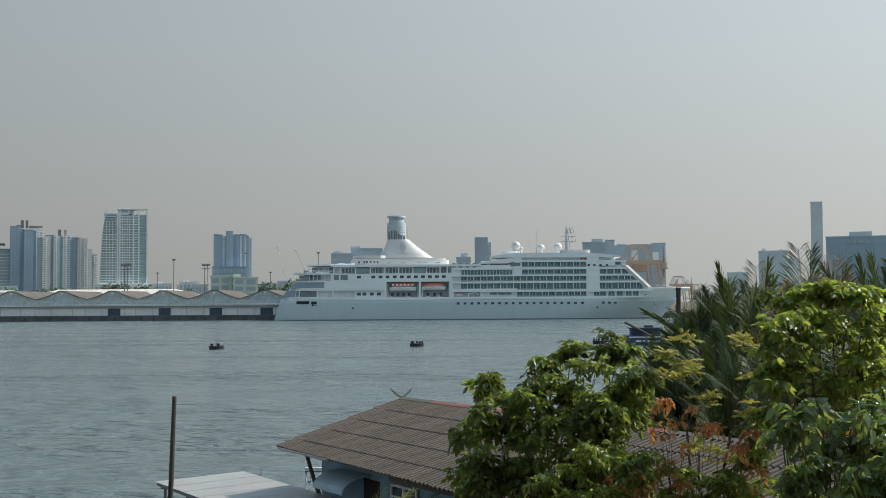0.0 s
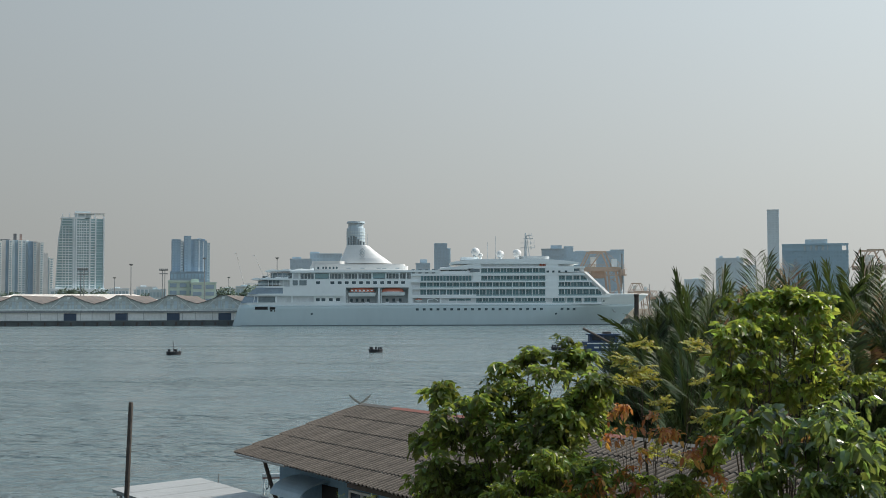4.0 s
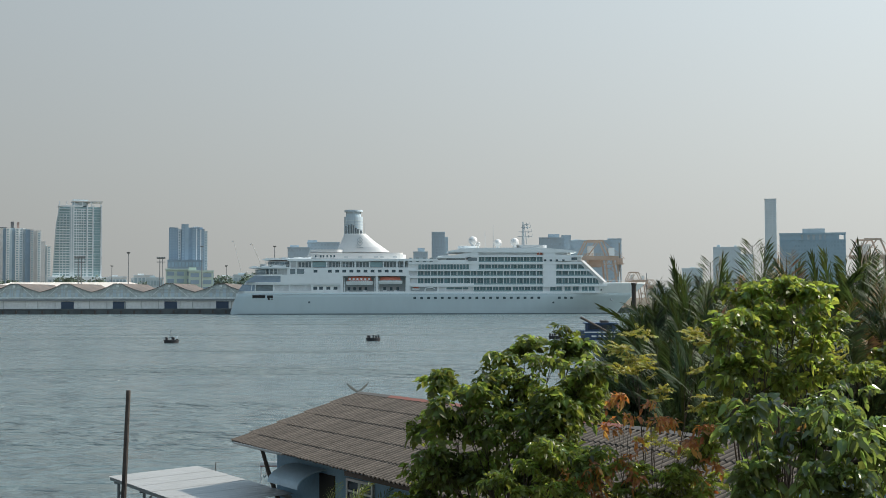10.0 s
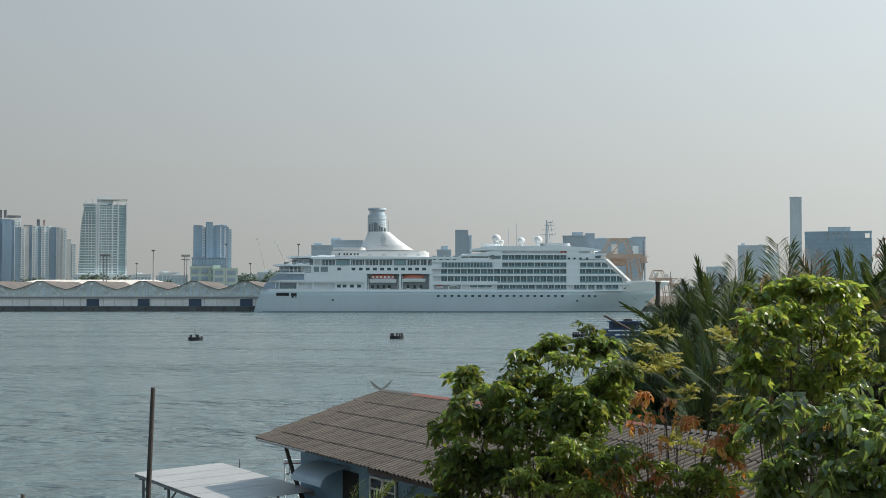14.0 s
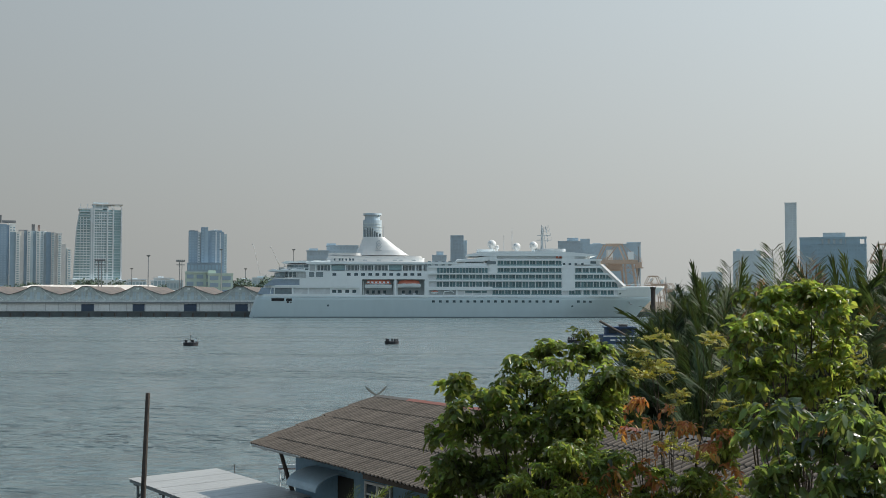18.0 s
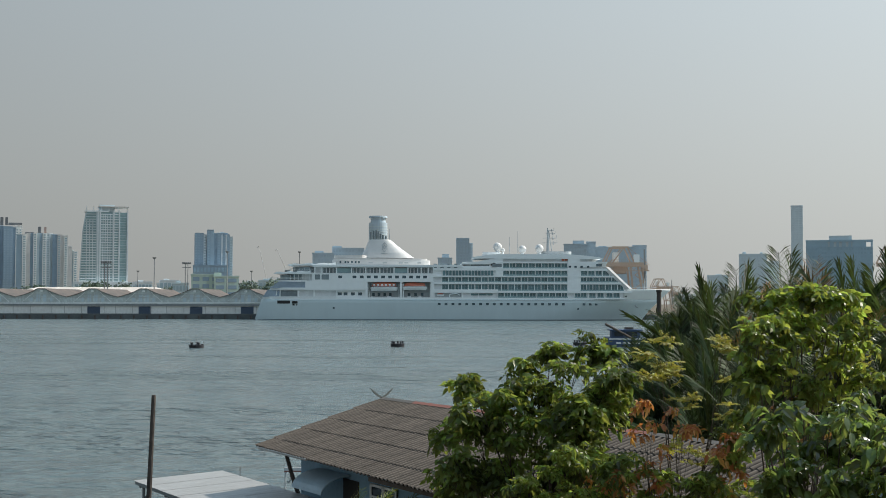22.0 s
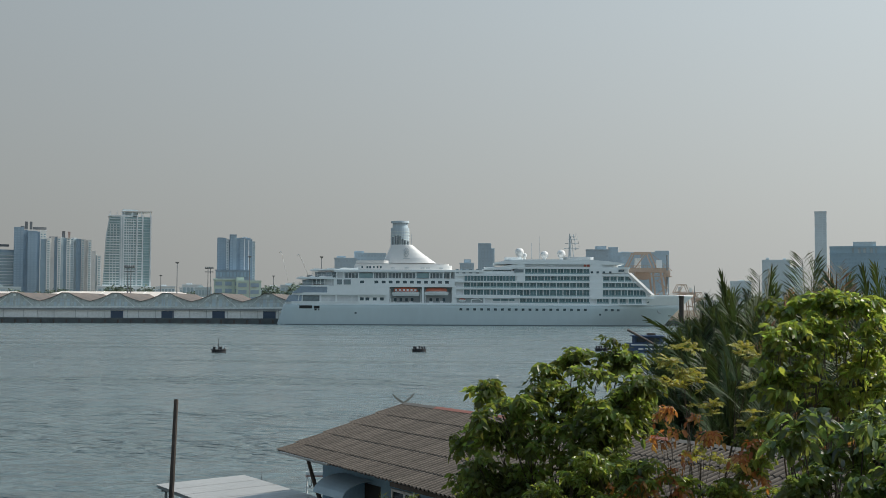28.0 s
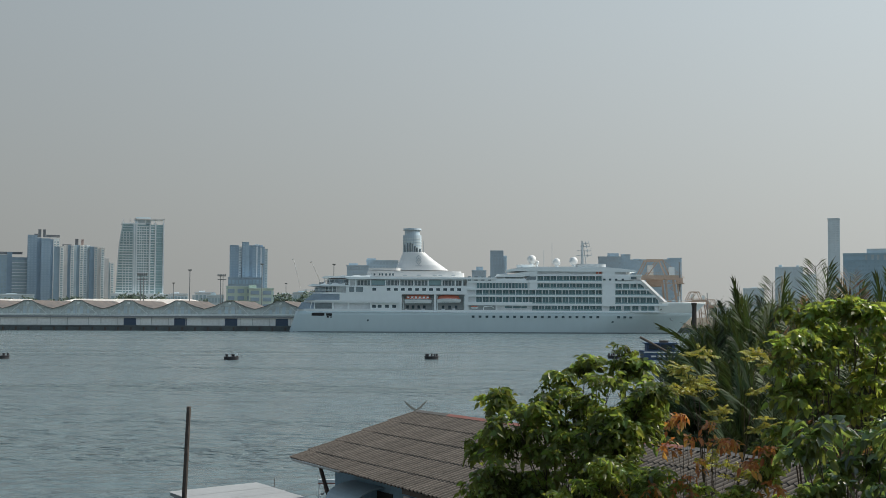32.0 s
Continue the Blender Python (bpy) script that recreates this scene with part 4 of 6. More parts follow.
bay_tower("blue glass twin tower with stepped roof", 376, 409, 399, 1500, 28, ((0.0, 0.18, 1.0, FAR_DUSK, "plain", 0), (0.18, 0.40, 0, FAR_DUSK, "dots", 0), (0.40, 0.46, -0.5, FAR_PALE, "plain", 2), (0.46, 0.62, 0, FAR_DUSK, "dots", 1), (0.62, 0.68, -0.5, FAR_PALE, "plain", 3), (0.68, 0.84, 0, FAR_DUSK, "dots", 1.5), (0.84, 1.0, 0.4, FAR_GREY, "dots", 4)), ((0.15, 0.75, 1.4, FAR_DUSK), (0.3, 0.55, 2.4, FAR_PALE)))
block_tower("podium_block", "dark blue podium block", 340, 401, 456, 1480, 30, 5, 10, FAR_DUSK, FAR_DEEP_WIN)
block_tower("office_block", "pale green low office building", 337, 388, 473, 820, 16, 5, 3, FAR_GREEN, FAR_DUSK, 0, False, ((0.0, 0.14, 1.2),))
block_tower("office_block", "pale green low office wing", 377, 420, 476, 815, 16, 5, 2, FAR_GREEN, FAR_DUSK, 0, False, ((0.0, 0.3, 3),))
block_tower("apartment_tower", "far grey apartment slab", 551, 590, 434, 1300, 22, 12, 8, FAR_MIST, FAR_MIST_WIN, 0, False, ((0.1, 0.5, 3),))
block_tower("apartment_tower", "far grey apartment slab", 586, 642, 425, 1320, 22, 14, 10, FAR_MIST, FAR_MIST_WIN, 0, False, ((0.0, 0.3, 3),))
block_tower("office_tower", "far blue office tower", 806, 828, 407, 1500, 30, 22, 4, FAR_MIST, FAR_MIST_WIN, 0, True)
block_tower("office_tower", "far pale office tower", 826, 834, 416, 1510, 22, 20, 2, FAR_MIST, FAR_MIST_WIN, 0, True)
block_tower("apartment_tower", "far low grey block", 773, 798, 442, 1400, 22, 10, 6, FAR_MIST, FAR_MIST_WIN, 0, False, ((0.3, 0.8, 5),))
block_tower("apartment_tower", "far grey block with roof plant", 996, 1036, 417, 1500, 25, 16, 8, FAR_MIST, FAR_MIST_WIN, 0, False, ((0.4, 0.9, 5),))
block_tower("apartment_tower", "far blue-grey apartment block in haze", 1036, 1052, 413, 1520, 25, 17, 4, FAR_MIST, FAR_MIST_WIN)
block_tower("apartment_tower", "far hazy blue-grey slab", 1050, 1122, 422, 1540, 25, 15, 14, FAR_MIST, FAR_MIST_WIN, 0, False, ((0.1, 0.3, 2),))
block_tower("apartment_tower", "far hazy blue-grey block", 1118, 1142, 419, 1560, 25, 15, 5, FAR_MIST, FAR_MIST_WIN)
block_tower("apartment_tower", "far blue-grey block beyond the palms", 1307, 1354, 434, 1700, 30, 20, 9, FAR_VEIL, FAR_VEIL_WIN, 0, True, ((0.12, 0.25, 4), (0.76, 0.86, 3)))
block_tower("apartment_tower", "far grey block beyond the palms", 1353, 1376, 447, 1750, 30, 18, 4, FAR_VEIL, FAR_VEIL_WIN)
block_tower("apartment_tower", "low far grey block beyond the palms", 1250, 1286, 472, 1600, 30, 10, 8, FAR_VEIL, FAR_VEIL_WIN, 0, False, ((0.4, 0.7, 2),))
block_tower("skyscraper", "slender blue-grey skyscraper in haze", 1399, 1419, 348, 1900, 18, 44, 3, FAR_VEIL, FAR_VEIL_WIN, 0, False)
blk = block_tower("office_block", "broad dark glass office block with a roof opening", 1427, 1540, 421, 1300, 40, 16, 22, FAR_DEEP, FAR_DEEP_WIN, 0, False, (), 0.4)
bw, bz = far_x(1540, 1300) - far_x(1427, 1300), far_z(421, 1300) - 2
for f0, f1 in ((0.0, 0.33), (0.36, 0.42), (0.46, 0.50), (0.54, 0.60), (0.64, 0.68), (0.70, 0.905), (0.975, 1.0)):
    part("top_storey_pier", Geo().box(-bw / 2 + bw * f0, -bw / 2 + bw * f1, 0, 14, bz + 0.4, bz + 5.6), FAR_DEEP, blk)
part("roof_slab", Geo().box(-bw / 2 - 0.3, bw / 2 + 0.3, -0.3, 14, bz + 5.6, bz + 7.6), FAR_DEEP, blk)
part("roof_house", Geo().box(-bw * 0.15, bw * 0.19, 4, 12, bz + 7.6, bz + 12.2), FAR_GREY, blk)
# Pale sheet added to stand in for bright sky seen through the openings.
part("sky_backing", Geo().box(-bw * 0.17, bw * 0.2, 0.8, 1.2, bz + 0.4, bz + 5.6), FAR_GREY, blk)
block_tower("office_block", "low white port office", 1245, 1300, 497, 900, 20, 3, 10, FAR_PALE, FAR_WIN)


def crown_tower():
    """The tall pale tower that narrows on one side, with balconies on each floor and an open crown."""
    d = 1400
    x0, x1 = far_x(134, d), far_x(222, d)
    h = far_z(360, d) - 2
    w = x1 - x0
    t = thing("apartment_tower", "tall pale residential tower with balconies and an open crown", "building", Matrix.Translation((x0, d, 2.0)) @ pose(0, 0, 0, 0, 0, math.degrees(math.atan2(-x1, d)) + 3))
    n = 37
    fh = h / n
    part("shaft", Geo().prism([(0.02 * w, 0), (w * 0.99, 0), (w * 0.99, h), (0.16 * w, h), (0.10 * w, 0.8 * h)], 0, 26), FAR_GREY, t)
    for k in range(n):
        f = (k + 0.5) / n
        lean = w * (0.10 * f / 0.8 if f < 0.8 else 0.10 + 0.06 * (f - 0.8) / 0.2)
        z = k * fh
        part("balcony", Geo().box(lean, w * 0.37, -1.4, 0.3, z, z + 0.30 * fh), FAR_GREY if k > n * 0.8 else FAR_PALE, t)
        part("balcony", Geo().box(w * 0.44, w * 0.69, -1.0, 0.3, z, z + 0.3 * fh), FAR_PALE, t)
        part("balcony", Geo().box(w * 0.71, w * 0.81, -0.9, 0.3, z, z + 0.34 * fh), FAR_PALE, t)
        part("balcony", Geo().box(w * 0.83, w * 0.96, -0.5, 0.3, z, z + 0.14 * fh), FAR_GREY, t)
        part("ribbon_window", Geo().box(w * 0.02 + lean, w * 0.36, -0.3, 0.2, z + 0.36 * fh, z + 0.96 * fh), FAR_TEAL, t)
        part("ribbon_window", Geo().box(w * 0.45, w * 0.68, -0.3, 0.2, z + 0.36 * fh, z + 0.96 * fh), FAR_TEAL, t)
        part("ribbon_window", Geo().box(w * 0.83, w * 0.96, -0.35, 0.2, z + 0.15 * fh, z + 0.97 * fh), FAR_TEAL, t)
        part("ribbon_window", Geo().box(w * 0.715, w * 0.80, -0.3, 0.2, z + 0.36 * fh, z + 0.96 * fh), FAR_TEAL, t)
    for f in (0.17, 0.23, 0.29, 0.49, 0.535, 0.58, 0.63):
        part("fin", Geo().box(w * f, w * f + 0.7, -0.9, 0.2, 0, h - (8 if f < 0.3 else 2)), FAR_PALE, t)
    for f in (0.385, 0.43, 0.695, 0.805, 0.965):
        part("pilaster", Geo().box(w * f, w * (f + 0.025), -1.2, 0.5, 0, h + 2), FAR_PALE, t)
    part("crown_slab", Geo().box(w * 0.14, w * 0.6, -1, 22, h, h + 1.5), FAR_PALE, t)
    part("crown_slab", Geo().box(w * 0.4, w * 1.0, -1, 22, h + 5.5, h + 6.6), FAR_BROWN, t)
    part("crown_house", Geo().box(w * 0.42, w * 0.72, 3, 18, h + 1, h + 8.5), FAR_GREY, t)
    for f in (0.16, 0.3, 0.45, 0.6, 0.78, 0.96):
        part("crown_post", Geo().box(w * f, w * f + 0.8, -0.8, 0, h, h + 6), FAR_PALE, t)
    part("podium", Geo().box(-4, w + 6, -8, 20, 0, far_z(488, d)), FAR_PALE, t)


def round_tower():
    d = 1500
    t = thing("office_tower", "far rounded glass tower with a flat cap", "building", Matrix.Translation((far_x(666, d), d + 12, 2)))
    r = 11.0
    h = far_z(366, d) - 2
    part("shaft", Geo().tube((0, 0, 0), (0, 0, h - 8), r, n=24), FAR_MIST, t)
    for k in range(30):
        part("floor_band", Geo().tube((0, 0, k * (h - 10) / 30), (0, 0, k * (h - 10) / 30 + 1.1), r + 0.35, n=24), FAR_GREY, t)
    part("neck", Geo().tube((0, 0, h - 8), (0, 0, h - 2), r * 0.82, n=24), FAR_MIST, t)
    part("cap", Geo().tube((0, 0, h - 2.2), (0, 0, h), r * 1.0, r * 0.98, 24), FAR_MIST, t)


crown_tower()
round_tower()


def light_mast(a, top, d, heads=1):
    m = thing("light_mast", "tall grey port floodlight mast", "light mast", Matrix.Translation((far_x(a, d), d, 1.9)), "port light masts")
    h = far_z(top, d) - 1.9
    part("pole", Geo().tube((0, 0, 0), (0, 0, h), 0.35, 0.22, 8), STEEL, m)
    if heads == 1:
        part("lamp_ring", Geo().tube((0, 0, h - 0.2), (0, 0, h + 0.6), 0.7, 1.15, 10), STEEL, m)
    else:
        part("pole", Geo().tube((1.6, 0, 0), (1.6, 0, h), 0.3, 0.22, 8), STEEL, m)
        for z in (h - 2.2, h):
            part("lamp_bar", Geo().box(-1.9, 3.5, -0.3, 0.3, z, z + 0.5), STEEL, m)
        for i in range(5):
            part("floodlight", Geo().box(-1.9 + 1.15 * i, -1.1 + 1.15 * i, -0.6, 0.2, h + 0.5, h + 1.3), STEEL, m)


for a, b, d in ((271, 443, 680), (242, 466, 900), (400, 432, 760), (443, 466, 900), (528, 432, 760)):
    light_mast(a, b, d)
light_mast(326, 453, 800, 2)
light_mast(183, 452, 660, 2)


def jib_crane(a, b, tip_a, tip_b, d):
    c = thing("tower_crane", "thin luffing construction crane in haze", "crane")
    p, q = survey(a, b, d), survey(tip_a, tip_b, d)
    part("jib", Geo().tube(p, q, 0.55, 0.4, 5), FAR_BROWN, c)
    part("jib_head", Geo().tube(q, q + Vector((-2.2, 0, -1.6)), 0.45, 0.3, 5), FAR_BROWN, c)
    part("crane_tower", Geo().tube((p.x, d, 2), p, 0.8, 0.8, 5), FAR_BROWN, c)
    part("counter_jib", Geo().tube(p, p + Vector((6.5, 0, 4.5)), 0.6, 0.6, 5), FAR_BROWN, c)
    part("cab", Geo().box(p.x - 2.5, p.x + 4, d - 2, d + 2, p.z - 2, p.z + 2), STEEL, c)


jib_crane(471, 482, 456, 421, 1500)
jib_crane(506, 466, 488, 426, 1500)


def gantry_crane(a, d, label, size=1.0, paint=None):
    """A harbour crane: portal legs with a stair, a girder out over the water and an A-frame on it."""
    paint = paint or CRANE
    c = thing("gantry_crane", label, "crane", Matrix.Translation((far_x(a, d), d, 2.0)) @ Matrix.Scale(size, 4))
    for y in (0, 12):
        part("girder", Geo().box(-16, 4.5, y - 0.6, y + 0.6, 24.4, 26.4), paint, c)
        part("leg", Geo().tube((-0.8, y, 0), (-3.2, y, 25), 0.62, 0.62, 4), paint, c)
        part("leg", Geo().tube((6.5, y, 0), (2.4, y, 25), 0.7, 0.7, 4), paint, c)
        part("frame_post", Geo().tube((-16.2, y, 26), (-12.2, y, 34), 0.5, 0.45, 4), paint, c)
        part("frame_post", Geo().tube((-4.6, y, 34), (-1.2, y, 26), 0.5, 0.45, 4), paint, c)
        part("frame_beam", Geo().box(-12.6, -4.2, y - 0.5, y + 0.5, 33.6, 34.5), paint, c)
        part("frame_brace", Geo().tube((-12.4, y, 26), (-6.5, y, 33.8), 0.4, 0.35, 4), paint, c)
        part("portal_beam", Geo().box(-1.9, 5.0, y - 0.4, y + 0.4, 11.5, 12.4), paint, c)
    for x in (-15.6, -2, 4):
        part("cross_beam", Geo().box(x, x + 0.8, 0, 12, 24.6, 25.6), paint, c)
    part("machinery_house", Geo().box(-11.5, -5, 1.5, 10.5, 20.8, 24.4), paint, c)
    part("winch_house", Geo().box(-11.6, -9, 1, 6, 26.4, 31.5), SHED_WALL, c)
    part("cab", Geo().box(-1.5, 1.2, -1.4, 1.2, 26.4, 30.4), SHIP_WHITE, c)
    part("mast", Geo().tube((4.2, -0.6, 8), (3.8, -0.6, 33), 0.55, 0.4, 5), STEEL, c)
    for k in range(6):
        x0, x1 = (-1.2, 3.4) if k % 2 else (3.4, -1.2)
        part("stair_flight", Geo().tube((x0, -0.7, 3 + 3.4 * k), (x1, -0.7, 6.4 + 3.4 * k), 0.25, 0.25, 4), paint, c)
        part("landing", Geo().box(x1 - 1.0, x1 + 1.0, -1.4, 0, 6.3 + 3.4 * k, 6.55 + 3.4 * k), paint, c)
    for z in (26.9, 27.6):
        part("hand_rail", Geo().box(-16, 5.5, -0.75, -0.65, z, z + 0.12), paint, c)
    for i in range(11):
        part("rail_post", Geo().box(-16 + 2.0 * i, -15.85 + 2.0 * i, -0.75, -0.65, 26.4, 27.7), paint, c)
    for i in range(7):
        x = -15.5 + 2.8 * i
        part("lattice_bar", Geo().tube((x, -0.6, 22.2), (x + 1.4, -0.6, 24.5), 0.18, 0.18, 4), paint, c)
        part("lattice_bar", Geo().tube((x + 1.4, -0.6, 24.5), (x + 2.8, -0.6, 22.2), 0.18, 0.18, 4), paint, c)
    part("lower_chord", Geo().box(-15.8, 4, -0.8, -0.4, 21.9, 22.3), paint, c)
    part("access_platform", Geo().box(2.0, 6.0, -2, 3, 22.0, 22.5), paint, c)
    part("electric_house", Geo().box(2.6, 5.4, -1, 3, 22.5, 25.2), paint, c)
    part("hoist_rope", Geo().tube((-10, 4, 3), (-10, 4, 22), 0.1, 0.1, 4), STEEL, c)
    part("back_stay", Geo().tube((-4.6, 0, 34.2), (6.5, 0, 25), 0.16, 0.16, 4), paint, c)
    return c


gantry_crane(1125, 640, "pale orange harbour crane behind the bow")
gantry_crane(1622, 625, "haze-paled orange harbour crane beyond the palms")
gantry_crane(1180, 800, "small pale orange dock crane in haze", 0.62)
gantry_crane(1205, 860, "small pale orange dock crane in haze", 0.5)
block_tower("harbour_shed", "low pale port building beyond the bow", 1205, 1262, 508, 760, 12, 2, 8, FAR_PALE, FAR_WIN)


def city_blocks():
    """Low houses and roofs between the sheds and the towers."""
    rng = random.Random(5)
    for a, top, wd in ((225, 488, 26), (252, 486, 30), (286, 488, 20), (298, 483, 34), (318, 488, 28), (426, 492, 30), (448, 486, 40), (476, 483, 40), (-40, 488, 60), (150, 486, 40)):
        d = rng.uniform(900, 1150)
        block_tower("low_house", "small pale town building in haze", a - wd / 2, a + wd / 2, top, d, 14, 3, 5, rng.choice((FAR_PALE, FAR_GREY, FAR_PALE)), FAR_WIN, 0, False, ((0.2, 0.5, 2),))


city_blocks()


def far_trees():
    rng = random.Random(9)
    g = Geo()
    for a, b, d, r in [(484, 496, 680, 4.5), (494, 492, 690, 5), (474, 500, 670, 4), (155, 495, 900, 5), (168, 497, 900, 5), (178, 494, 910, 5), (505, 496, 700, 6), (437, 494, 900, 5), (215, 496, 900, 5)] + [(rng.uniform(-80, 470), 502 + rng.uniform(-3, 3), 1000, 5) for _ in range(20)] + [(rng.uniform(1200, 1640), 516 + rng.uniform(-4, 4), 800, 4.5) for _ in range(14)]:
        c = survey(a, b, d)
        for _ in range(150):
            v = Vector((rng.gauss(0, 1), rng.gauss(0, 1), rng.gauss(0, 0.7))).normalized() * r * rng.uniform(0.4, 1.05)
            p = c + v + Vector((v.x * 0.5, 0, 0))
            for _ in range(3):
                q = [p + Vector((rng.uniform(-1, 1), rng.uniform(-1, 1), rng.uniform(-1, 1))) * 1.1 for _ in range(3)]
                g.add(q, [(0, 1, 2)])
        g.tube((c.x, c.y, 1.9), c, 0.5, 0.3, 5)
    return tagged(new("far_trees", g.mesh("far_trees", FAR_TREE)), "distant dark green trees along the far bank", "trees", kind="stuff")


far_trees()


# ---- on the river ----
def buoy(a, b, d, mastful):
    o = thing("mooring_buoy", "black steel mooring buoy floating on the river" if not mastful else "black steel mooring buoy with a slim light pole", "buoy", Matrix.Translation((far_x(a, d), d, 0)), "mooring buoys")
    part("float", Geo().tube((0, 0, -0.4), (0, 0, 0.5), 1.2, 1.28, 20), BUOY, o)
    part("rim", Geo().tube((0, 0, 0.42), (0, 0, 0.56), 1.36, 1.36, 20), BUOY, o)
    for i in range(5):
        t = 1.2566 * i + 0.3
        part("bollard", Geo().tube((1.0 * math.cos(t), 1.0 * math.sin(t), 0.5), (1.0 * math.cos(t), 1.0 * math.sin(t), 0.98), 0.15, 0.19, 8), BUOY, o)
    if mastful:
        part("light_pole", Geo().tube((-0.05, 0, 0.5), (-0.12, 0, 2.3), 0.06, 0.05, 6), BUOY, o)
        part("board", Geo().box(0.95, 1.3, -1.0, -0.9, 0.75, 1.2), SHIP_WHITE, o)


for a, b, m in ((347, 601, 1), (702, 598, 0), (-64, 601, 0), (1024, 595, 0)):
    buoy(a, b, EYE * DIV / (b - 520), m)


def barge():
    o = thing("barge", "blue wooden barge moored by the bank", "boat", Matrix.Translation((far_x(1100, 235), 235, -0.25)))
    part("hull", Geo().prism([(-3.2, 1.9), (-2.6, -0.3), (14, -0.3), (15, 1.8)], -2.6, 2.6), BARGE, o)
    part("wheelhouse", Geo().box(-2.2, 3, -1.6, 1.6, 1.8, 3.15), BARGE, o)
    part("window", Geo().box(-1.8, -0.2, -1.7, -1.5, 2.2, 2.9), DARK_GLASS, o)
    part("window", Geo().box(0.4, 2.4, -1.7, -1.5, 2.2, 2.9), DARK_GLASS, o)
    part("roof", Geo().box(-2.6, 3.4, -2, 2, 3.15, 3.35), BARGE, o)
    part("rubbing_rail", Geo().box(-2.9, 14.5, -2.72, -2.58, 1.55, 1.75), WHITE_FRAME, o, "pale rubbing rail")
    for x, w in ((-1.6, 0.9), (-0.4, 0.5), (0.5, 1.1), (2.0, 0.7)):
        part("name_bar", Geo().box(x, x + w, -2.66, -2.6, 0.75, 1.05), WHITE_FRAME, o, "white painted bar")
    for x in (-2.4, 0.2, 3.1):
        part("roof_post", Geo().tube((x, -1.9, 1.8), (x, -1.9, 3.2), 0.06, 0.06, 6), BARGE, o)
    part("roof_crate", Geo().box(0.4, 1.8, -0.9, 0.9, 3.35, 3.75), WOOD_DARK, o)
    part("mooring_beam", Geo().tube((-3.6, -2.6, 4.4), (1.6, -2.6, 1.6), 0.24, 0.2, 7), WOOD_DARK, o)


barge()


# ---- riverside house; x runs along the ridge towards the camera, y away from the near eave ----
HOUSE = Matrix(((0.530, 0.848, 0, -2.08), (-0.848, 0.530, 0, 43.72), (0, 0, 1, 0), (0, 0, 0, 1)))
RUN, RIDGE_Z, EAVE_Z, LONG = 5.19, 4.663, 3.30, 21.0


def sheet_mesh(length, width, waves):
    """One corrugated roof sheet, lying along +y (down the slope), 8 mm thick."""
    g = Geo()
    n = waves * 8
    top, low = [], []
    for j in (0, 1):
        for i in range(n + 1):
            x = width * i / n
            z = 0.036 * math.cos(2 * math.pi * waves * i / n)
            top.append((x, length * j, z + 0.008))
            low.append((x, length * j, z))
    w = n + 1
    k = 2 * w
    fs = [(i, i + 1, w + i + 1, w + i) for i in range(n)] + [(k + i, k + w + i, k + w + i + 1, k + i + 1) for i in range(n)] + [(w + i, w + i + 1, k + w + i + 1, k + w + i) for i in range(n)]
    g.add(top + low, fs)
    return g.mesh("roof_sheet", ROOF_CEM)


